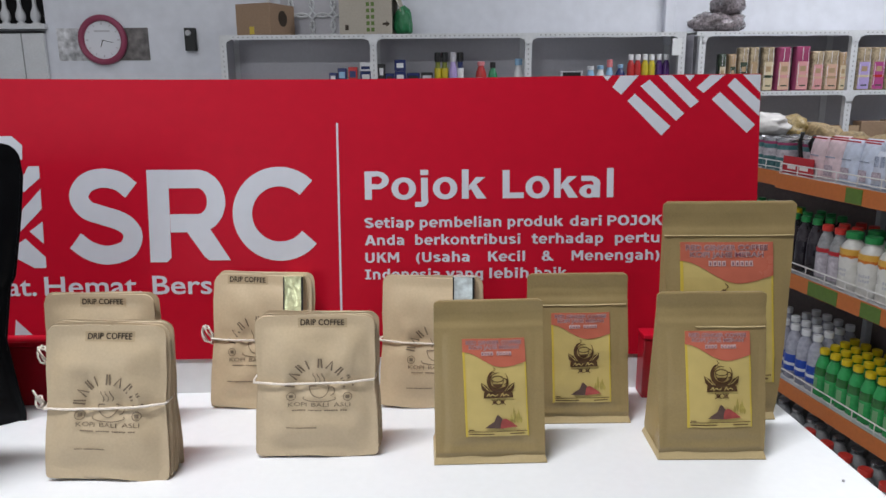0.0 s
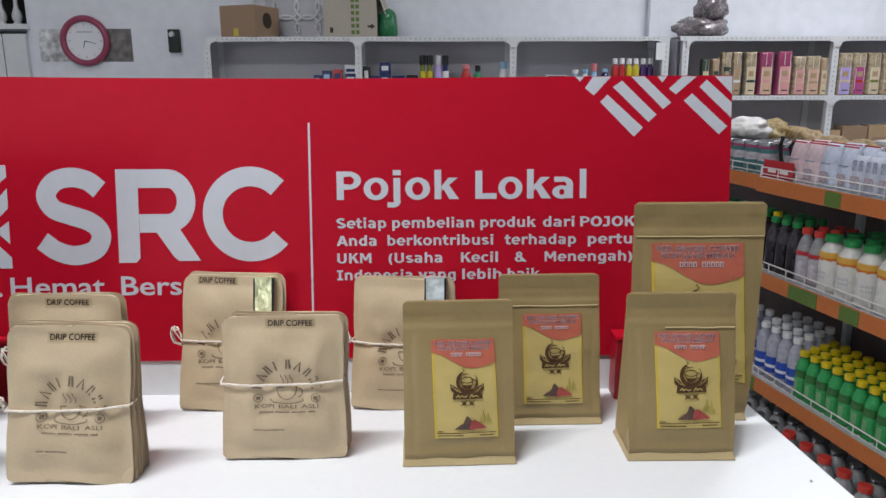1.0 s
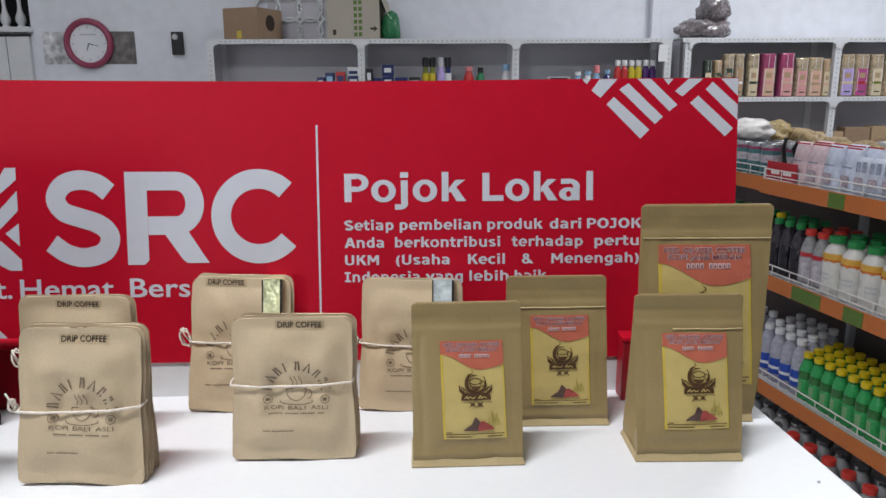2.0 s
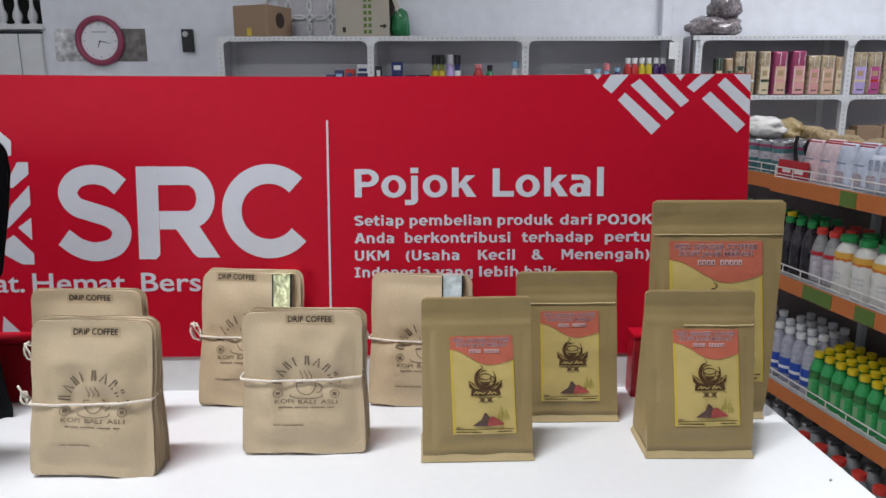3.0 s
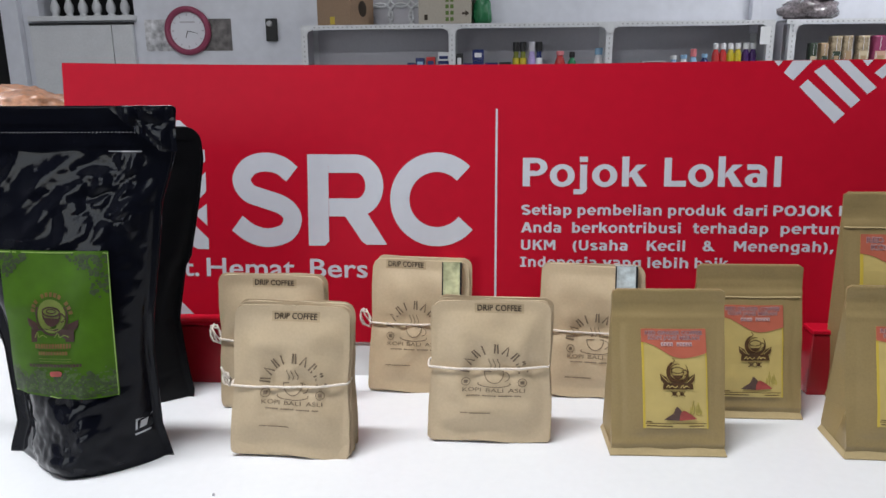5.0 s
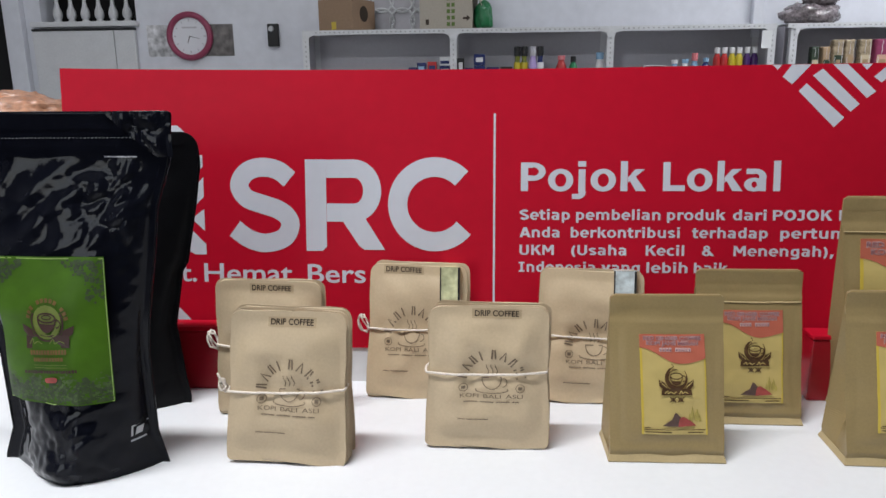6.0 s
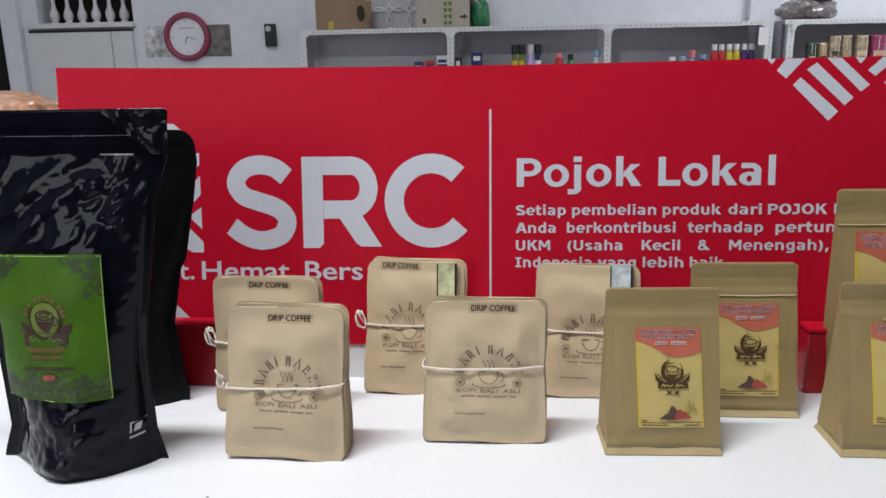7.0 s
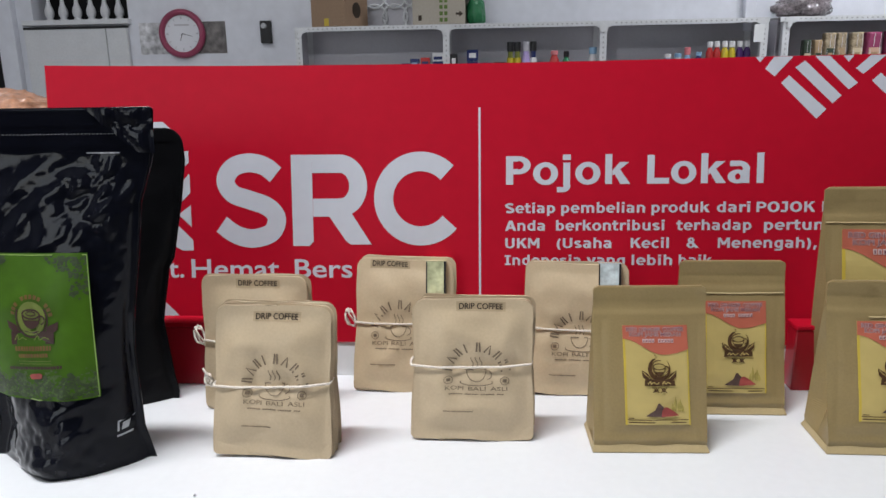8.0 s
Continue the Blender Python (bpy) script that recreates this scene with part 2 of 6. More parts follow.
STEM, LOW, TALL, DOT = R(.10, 0, .365, .76), R(.10, -.28, .365, .76), R(.10, 0, .365, 1.04), R(.095, .85, .37, 1.04)
HEAVY = {
    "o": (.94, E(.47, .38, .43, .40)),
    "n": (.98, [STEM, R(.62, 0, .885, .42)] + E(.4925, .42, .3925, .36, 0, 165)),
    "h": (.98, [TALL, R(.62, 0, .885, .42)] + E(.4925, .42, .3925, .36, 0, 165)),
    "u": (.98, [R(.10, .34, .365, .76), R(.62, 0, .885, .76)] + E(.4925, .34, .3925, .36, 180, 345)),
    "m": (1.455, [STEM, R(.60, 0, .865, .44), R(1.09, 0, 1.355, .44)] + E(.4825, .44, .3825, .34, 0, 165) + E(.9775, .44, .3775, .34, 0, 165)),
    "i": (.47, [STEM, DOT]), "l": (.47, [TALL]),
    "j": (.50, [R(.12, -.03, .385, .76), R(.115, .85, .39, 1.04), R(-.08, -.28, .13, -.095)] + E(.125, -.03, .26, .25, 270, 360)),
    "t": (.63, [R(.12, .22, .385, .97), R(.0, .57, .58, .76), R(.42, -.01, .58, .18)] + E(.42, .22, .30, .23, 180, 270)),
    "r": (.68, [STEM, R(.54, .53, .68, .76)] + E(.54, .38, .42, .38, 90, 165)),
    "p": (.96, [LOW] + E(.49, .38, .39, .39)),
    "b": (.96, [TALL] + E(.49, .38, .39, .39)),
    "d": (.96, [R(.595, 0, .86, 1.04)] + E(.47, .38, .39, .39)),
    "g": (.96, [R(.595, -.03, .86, .76), R(.14, -.28, .50, -.10)] + E(.47, .38, .39, .38) + E(.50, -.02, .36, .26, 270, 360)),
    "a": (.92, [R(.545, 0, .81, .48), R(.13, .585, .44, .77)] + E(.44, .46, .37, .31, 0, 90) + E(.40, .225, .34, .24, 0, 360, .25, .13)),
    "c": (.80, E(.46, .38, .42, .40, 50, 310)),
    "e": (.90, [R(.20, .305, .86, .44)] + E(.46, .38, .42, .40, -2, 315)),
    "s": (.82, None), "S": (.98, None),
    "k": (.95, [TALL, [(.36, .29), (.36, .47), (.60, .76), (.93, .76)], [(.40, .40), (.60, .53), (.97, 0), (.63, 0)]]),
    "P": (1.0, [R(.10, 0, .375, 1), R(.30, .81, .53, 1), R(.30, .36, .53, .55)] + E(.52, .68, .44, .32, -90, 90)),
    "L": (.88, [R(.10, 0, .375, 1), R(.30, 0, .86, .20)]),
    "O": (1.17, E(.585, .5, .53, .52, 0, 360, .28, .20)),
    "J": (.76, [R(.385, .3, .66, 1), R(.14, .81, .5, 1), R(.04, -.01, .33, .19)] + E(.33, .3, .33, .31, 270, 360)),
    "A": (1.07, [[(0, 0), (.28, 0), (.66, 1), (.37, 1)], [(.79, 0), (1.07, 0), (.70, 1), (.41, 1)], R(.25, .20, .82, .38)]),
    "U": (1.12, [R(.10, .35, .375, 1), R(.745, .35, 1.02, 1)] + E(.56, .36, .46, .37, 180, 360)),
    "K": (1.06, [R(.10, 0, .375, 1), [(.36, .36), (.36, .58), (.72, 1), (1.04, 1)], [(.44, .50), (.64, .66), (1.08, 0), (.76, 0)]]),
    "M": (1.30, [R(.10, 0, .34, 1), R(.96, 0, 1.20, 1), [(.10, 1), (.38, 1), (.73, .42), (.57, .25)], [(1.20, 1), (.92, 1), (.57, .42), (.73, .25)]]),
    "I": (.75, [R(.24, 0, .51, 1), R(.08, .83, .67, 1), R(.08, 0, .67, .17)]),
    "y": (.90, [[(0, .76), (.29, .76), (.55, .12), (.36, -.02)], [(.62, .76), (.90, .76), (.46, -.28), (.18, -.28)]]),
    "(": (.60, E(.66, .38, .52, .68, 120, 240, .25, .1)),
    ")": (.60, E(-.06, .38, .52, .68, -60, 60, .25, .1)),
    "&": (1.15, [[(.24, .66), (.52, .72), (1.15, 0), (.80, 0)]] + E(.44, .75, .30, .27, 0, 360, .22, .15) + E(.42, .28, .38, .30, 30, 350)),
    ",": (.45, [[(.12, .22), (.40, .22), (.24, -.20), (.05, -.20)]]),
}


def heavy(text, u0, u1, v0, cap, off=0.0003):
    """A word in the heavy alphabet from u0 to u1 on the baseline v0."""
    bm = bmesh.new()
    quads, x = [], 0.0
    for ch in text:
        adv, shapes = HEAVY[ch]
        if shapes is None:
            big = ch == "S"
            cx, r, y1, y2, ry, w = (.48, .32, .73, .27, .175, .21) if big else (.41, .255, .545, .205, .115, .175)
            path = arc(cx, y1, r, ry, 25, 245, 12) + arc(cx, y2, r, ry, 65, -155, 12)
            rows = []
            for k, p in enumerate(path):
                d = (Vector(path[min(k + 1, len(path) - 1)]) - Vector(path[max(k - 1, 0)])).normalized()
                n = Vector((-d.y * 1.25, d.x)) * w / 2
                rows.append((tuple(Vector(p) + n), tuple(Vector(p) - n)))
            shapes = [[a[0], a[1], b[1], b[0]] for a, b in zip(rows, rows[1:])]
        quads += [(k, [(px + x, py) for px, py in q]) for k, q in enumerate(shapes)]
        x += adv
    lo, hi = min(p[0] for _, q in quads for p in q), max(p[0] for _, q in quads for p in q)
    for k, q in quads:
        poly([[(u0 + (px - lo) / (hi - lo) * (u1 - u0), v0 + py * cap) for px, py in q]], flat, off + 0.00004 * min(k, 4), bm)
    return bm


# ---- structure ----
WT = 4.65
FL = -0.18


def struct(name, bm, material, label):
    ob = part(name, bm, material)
    return tagged(ob, label, name.split("_")[0], kind="structure")


struct("floor", box(-4, 4, -3.62, 7.0, FL - 0.1, FL), FLOOR, "grey tiled shop floor")
struct("ceiling", box(-4, 4, -3.62, 7.0, 3.0, 3.1), CEIL, "plain white painted ceiling")
struct("wall_left", box(-4.15, -4, -3.62, 7.0, FL, 3.0), WALL, "white painted side wall")
struct("wall_right", box(4, 4.15, -3.62, 7.0, FL, 3.0), WALL, "white painted side wall")
# board close behind the openings; its near-black paints the darkness of the room
struct("wall_rear_room", box(-4, 4, 5.0, 5.1, FL, 3.0), UNLIT, "near-black board standing in for the darkness of the room behind")
# unseen shop front behind the camera: piers and lintel round the wide opening
bm = box(-4, -3.25, -3.62, -3.47, FL, 3.0)
box(-1.45, 4, -3.62, -3.47, FL, 3.0, bm=bm)
box(-3.25, -1.45, -3.62, -3.47, 2.55, 3.0, bm=bm)
box(-3.25, -1.45, -3.62, -3.47, FL, 0.95, bm=bm)
# kept dark grey so that the black film has little to reflect
struct("wall_front", bm, mat("dark_unseen_wall", (0.085, 0.085, 0.09), 0.7, var=0.2, scale=2), "unseen dark grey wall added round the shop front opening")
# back wall with the doorway, the baluster window and the vent opening
bm = box(-4, -3.7, WT, WT + 0.15, FL, 3.0)
box(-3.7, -2.90, WT, WT + 0.15, 2.2, 3.0, bm=bm)
box(-2.90, -2.66, WT, WT + 0.15, FL, 3.0, bm=bm)
box(-2.66, -2.07, WT, WT + 0.15, FL, 1.445, bm=bm)
box(-2.66, -2.07, WT, WT + 0.15, 1.95, 3.0, bm=bm)
box(-2.07, 4, WT, WT + 0.15, FL, 3.0, bm=bm)
struct("wall_back", bm, WALL, "white painted wall with a doorway and a window opening")
struct("pilaster", box(-2.86, -2.76, WT - 0.05, WT, FL, 3.0, 0.004), WALL, "white painted pilaster on the wall")
struct("wall_conduit", box(1.50, 1.56, WT - 0.05, WT, 1.3, 3.0, 0.006), WALL, "white boxed pipe running up the wall")

win = thing("window_1", pose(-2.365, WT, 1.445), "window opening with white turned balusters over a sill", "window", kind="structure")
part("window_sill", box(-0.345, 0.31, -0.045, 0.14, -0.03, 0.0, 0.004), STEEL, win)
prof = [(0.022, 0), (0.024, 0.010), (0.016, 0.018), (0.025, 0.030), (0.028, 0.048), (0.025, 0.068), (0.014, 0.095), (0.0105, 0.120), (0.0115, 0.18), (0.0145, 0.26), (0.0115, 0.36), (0.020, 0.44), (0.030, 0.505)]
for i in range(7):
    o = part("baluster", lathe(prof, 14), STEEL, win, smooth=True)
    o.location = (-0.225 + 0.0875 * i, 0.06, 0)
shut = thing("panel_door", pose(-2.39, WT - 0.035, 0.02), "white painted flush panel door below the balusters", "door", kind="structure")
part("leaf", box(-0.32, 0.185, 0.0, 0.03, -0.2, 1.372, 0.003), STEEL, shut)
part("leaf", box(0.19, 0.315, 0.0, 0.03, -0.2, 1.372, 0.003), STEEL, shut)
part("rail", box(-0.32, 0.315, -0.002, 0.033, 1.373, 1.386, 0.001), BLACK, shut, "dark gap strip")

# ---- table ----
T = 0.75
tab = thing("display_table", pose(-0.15, 0.85, 0, 0, 0, 3.2), "white laminate display table with a plain smooth top", "table")
part("tabletop", box(-0.80, 0.698, -0.33, 0.33, T - 0.03, T, 0.002), TABLE, tab)
for sx in (-0.74, 0.64):
    for sy in (-0.28, 0.28):
        part("leg", box(sx - 0.02, sx + 0.02, sy - 0.02, sy + 0.02, FL, T - 0.03, 0.002), STEEL, tab)

# ---- banner ----
LEAN = math.degrees(math.atan(0.13))
ban = thing("banner_board", pose(0, 1.055, T, -LEAN), "red display board with pale grey print, leaning back on the table", "banner")


def sheet(x0, x1, y0, y1, z0, z1):
    """The board's sheet: its top edge sags a little and its outer corner is stretched."""
    bm = bmesh.new()
    cols = []
    for i in range(41):
        x = x0 + (x1 - x0) * i / 40
        zt = z1 - 0.0022 * math.exp(-((x - 0.10) / 0.24) ** 2) + 0.0042 * max(0, 1 - (x - x0) / 0.32) ** 2
        xt = x - 0.0035 * max(0, 1 - (x - x0) / 0.12)
        cols.append([bm.verts.new(p) for p in ((x, y0, z0), (x, y1, z0), (xt, y1, zt), (xt, y0, zt))])
    for a, b in zip(cols, cols[1:]):
        for k in range(4):
            bm.faces.new((a[k], a[(k + 1) % 4], b[(k + 1) % 4], b[k]))
    bm.faces.new(cols[0]), bm.faces.new(cols[-1])
    return bm


part("panel", sheet(-0.424, 0.531, 0, 0.012, 0.04, 0.3525), RED, ban)
part("back_edge", sheet(-0.4245, 0.5305, 0.0125, 0.016, 0.0, 0.3541), WHITEBOARD, ban, "white backing sheet")
part("lower_strip", box(-0.30, 0.43, 0.002, 0.0122, 0.0, 0.0395), WHITEBOARD, ban, "white lower strip")
P = part
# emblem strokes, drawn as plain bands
def smooth_run(pts, n=6):
    """A smooth run through a few points."""
    p = [Vector(q) for q in pts]
    p = [p[0] * 2 - p[1]] + p + [p[-1] * 2 - p[-2]]
    out = []
    for a, b, c, d in zip(p, p[1:], p[2:], p[3:]):
        for k in range(n):
            t = k / n
            out.append(tuple(0.5 * (2 * b + (c - a) * t + (2 * a - 5 * b + 4 * c - d) * t * t + (3 * b - a - 3 * c + d) * t ** 3)))
    return out + [tuple(p[-2])]


sp = smooth_run([(-0.1655, 0.2315), (-0.1785, 0.2415), (-0.1967, 0.2452), (-0.2145, 0.2400), (-0.2235, 0.2255), (-0.2160, 0.2110), (-0.1990, 0.2042),
                 (-0.1800, 0.1978), (-0.1690, 0.1895), (-0.1659, 0.1790), (-0.1735, 0.1655), (-0.1945, 0.1596), (-0.2140, 0.1645), (-0.2300, 0.1760)])
P("emblem_stroke", band(sp, 0.0212), PRINT, ban)
P("emblem_stroke", band(arc(-0.0020, 0.2035, 0.0415, 0.0415, 44, 321, 40), 0.0216), PRINT, ban)
bmr = poly([[(-0.1477, 0.151), (-0.1290, 0.151), (-0.1242, 0.156), (-0.1238, 0.2537), (-0.1477, 0.2537)]])
band([(-0.1238, 0.24335)] + arc(-0.0925, 0.21885, 0.0205, 0.0245, 90, -90, 20) + [(-0.1238, 0.19435)], 0.0203, bm=bmr)
P("emblem_stroke", bmr, PRINT, ban)
P("emblem_stroke", poly([[(-0.1060, 0.1850), (-0.0810, 0.1895), (-0.0580, 0.1525), (-0.0815, 0.1525), (-0.0870, 0.1565)]], flat, 0.0004), PRINT, ban)
P("divider_line", poly([[(0.0628, 0.094), (0.0651, 0.094), (0.0651, 0.303), (0.0628, 0.303)]]), PRINT, ban)
for word, a, b in (("Pojok", 0.093, 0.2282), ("Lokal", 0.2462, 0.3698)):
    P("headline_word", heavy(word, a, b, 0.2185, 0.0312), PRINT, ban)
LINES = [
    (0.1870, (("Setiap", .092, .1470), ("pembelian", .1535, .2448), ("produk", .2515, .3140), ("dari", .3215, .3570), ("POJOK", .3635, .4255), ("L", .4325, .4405))),
    (0.1675, (("Anda", .092, .1360), ("berkontribusi", .1480, .2660), ("terhadap", .2787, .3590), ("pertum", .3720, .4410))),
    (0.1480, (("UKM", .092, .1300), ("(Usaha", .1490, .2090), ("Kecil", .2298, .2712), ("&", .2902, .3036), ("Menengah),", .3235, .4290))),
    (0.1290, (("Indonesia", .0915, .1755), ("yang", .182, .2240), ("lebih", .2312, .2754), ("baik", .282, .3186))),
]
for v, words in LINES:
    for word, a, b in words:
        P("text_word", heavy(word, a, b, v, 0.0112), PRINT, ban)
for word, a, b in (("at.", -0.309, -0.2765), ("Hemat.", -0.2675, -0.158), ("Bers", -0.1468, -0.0805)):
    P("slogan_word", letters(word, a, b, 0.115, 0.0205, bold=0.012), PRINT, ban)
STRIPES = [
    [(.376, .3515), (.396, .3515), (.377, .331), (.367, .339)],
    [(.384, .324), (.392, .332), (.432, .296), (.422, .286)],
    [(.398, .340), (.408, .347), (.447, .310), (.438, .302)],
    [(.418, .3515), (.433, .3515), (.463, .323), (.454, .316)],
    [(.475, .3515), (.491, .3515), (.468, .332), (.460, .338)],
    [(.477, .325), (.486, .333), (.526, .297), (.517, .288)],
    [(.494, .340), (.502, .348), (.5305, .323), (.5305, .306)],
    [(.511, .3515), (.5305, .3515), (.5305, .332)],
    [(.3565, .3515), (.366, .3515), (.3615, .346)],
    [(.447, .3515), (.458, .3515), (.4525, .345)],
]
for s in STRIPES:
    P("corner_stripe", poly([s]), PRINT, ban)
HOOKS = [
    [(-.318, .292), (-.293, .292), (-.282, .282), (-.283, .266), (-.291, .266), (-.297, .279), (-.318, .279)],
    [(-.286, .231), (-.285, .245), (-.277, .259), (-.265, .259), (-.265, .246), (-.283, .231)],
    [(-.300, .180), (-.286, .212), (-.265, .234), (-.265, .212), (-.289, .188)],
    [(-.280, .187), (-.265, .198), (-.265, .173)],
    [(-.300, .159), (-.293, .174), (-.285, .179), (-.264, .158), (-.264, .146), (-.277, .146)],
    [(-.304, .070), (-.284, .070), (-.302, .088)],
]
for s in HOOKS:
    P("emblem_stripe", poly([s]), PRINT, ban)
for x0, x1 in ((-0.44, -0.212), (0.397, 0.515)):
    foot = thing("support_block", pose((x0 + x1) / 2, 1.04, T), "dark red plastic block in front of the board", "block", "blocks before the board")
    w = (x1 - x0) / 2
    part("block", box(-w, w, -0.012, 0.012, 0, 0.068, 0.0015), REDBOX, foot)
    # the block's brighter top face, put in as a thin slab of lighter red
    part("cap", box(-w - 0.001, w + 0.001, -0.013, 0.013, 0.0685, 0.0735, 0.0012), RED, foot)


# ---- drip coffee bundles ----
SW, SH = 0.112, 0.140


def sachet_mesh(seed, hs, w=SW, h=SH, deep=0.006):
    """A flat sealed sachet that bulges, with a string's pinch at hs."""
    nx, nz = 30, 38
    ph = seed * 3.7

    def half(v):
        e, r = min(v, h - v), 0.010 if v > h / 2 else 0.005
        c = r - math.sqrt(max(0, r * r - (r - e) ** 2)) if e < r else 0
        return (w / 2 - c) * (1.016 - 0.045 * v / h) * (1 - 0.030 * math.exp(-((v - hs) / 0.020) ** 2)) * (1 + 0.010 * noise.noise(Vector((v * 40, ph, 0))))

    def bulge(u, v):
        a = min(max((w / 2 - abs(u)) - 0.007, 0) / 0.022, 1)
        b = min(max(min(v, h - v) - 0.010, 0) / 0.026, 1)
        k = math.sin(a * math.pi / 2) * math.sin(b * math.pi / 2)
        n = noise.noise(Vector((u * 30 + ph, v * 30, ph))) * 0.5 + noise.noise(Vector((u * 75 + ph, v * 75, ph))) * 0.22
        fold = abs(noise.noise(Vector((u * 16 + v * 26 + ph, v * 14 - u * 20, ph * 1.3))))
        pull = 0.0016 * math.sin((abs(u) - 0.03) * 260 + v * 30) * math.exp(-((v - hs) / 0.018) ** 2)
        return deep * k * (1 + 0.30 * n - 0.75 * fold) * (1 - 0.62 * math.exp(-((v - hs) / 0.009) ** 2)) + 0.0013 * n + pull * k - 0.0010 * fold

    def place(u, v, off):
        return (u, -bulge(u, v) - 0.0004 - off - 0.0016 * math.sin(u * 60 + ph) * max(0, 1 - v / 0.03), v + (0.0022 * math.cos(u * 55 + ph) + 0.001) * max(0, 1 - v / 0.03) + 0.0012 * math.sin(u * 45 + ph) * max(0, 1 - (h - v) / 0.02))

    bm = bmesh.new()
    rows = [h * (0.5 - 0.5 * math.cos(math.pi * j / nz)) for j in range(nz + 1)]
    front, back = [], []
    for v in rows:
        hw = half(v)
        f, b = [], []
        for i in range(nx + 1):
            s = -math.cos(math.pi * i / nx)
            u = s * hw
            p = place(u, v, 0)
            f.append(bm.verts.new(p))
            b.append(f[-1] if i in (0, nx) else bm.verts.new((u, bulge(-u, v) * 0.7 + 0.0008, v)))
        front.append(f), back.append(b)
    for j in range(nz):
        for i in range(nx):
            bm.faces.new((front[j][i], front[j][i + 1], front[j + 1][i + 1], front[j + 1][i]))
            q = [back[j][i], back[j + 1][i], back[j + 1][i + 1], back[j][i + 1]]
            bm.faces.new(list(dict.fromkeys(q)))
    for g in ((front[0], back[0]), (front[-1], back[-1])):
        for i in range(nx):
            q = list(dict.fromkeys((g[0][i], g[0][i + 1], g[1][i + 1], g[1][i])))
            if len(q) > 2:
                bm.faces.new(q)
    return bm, place


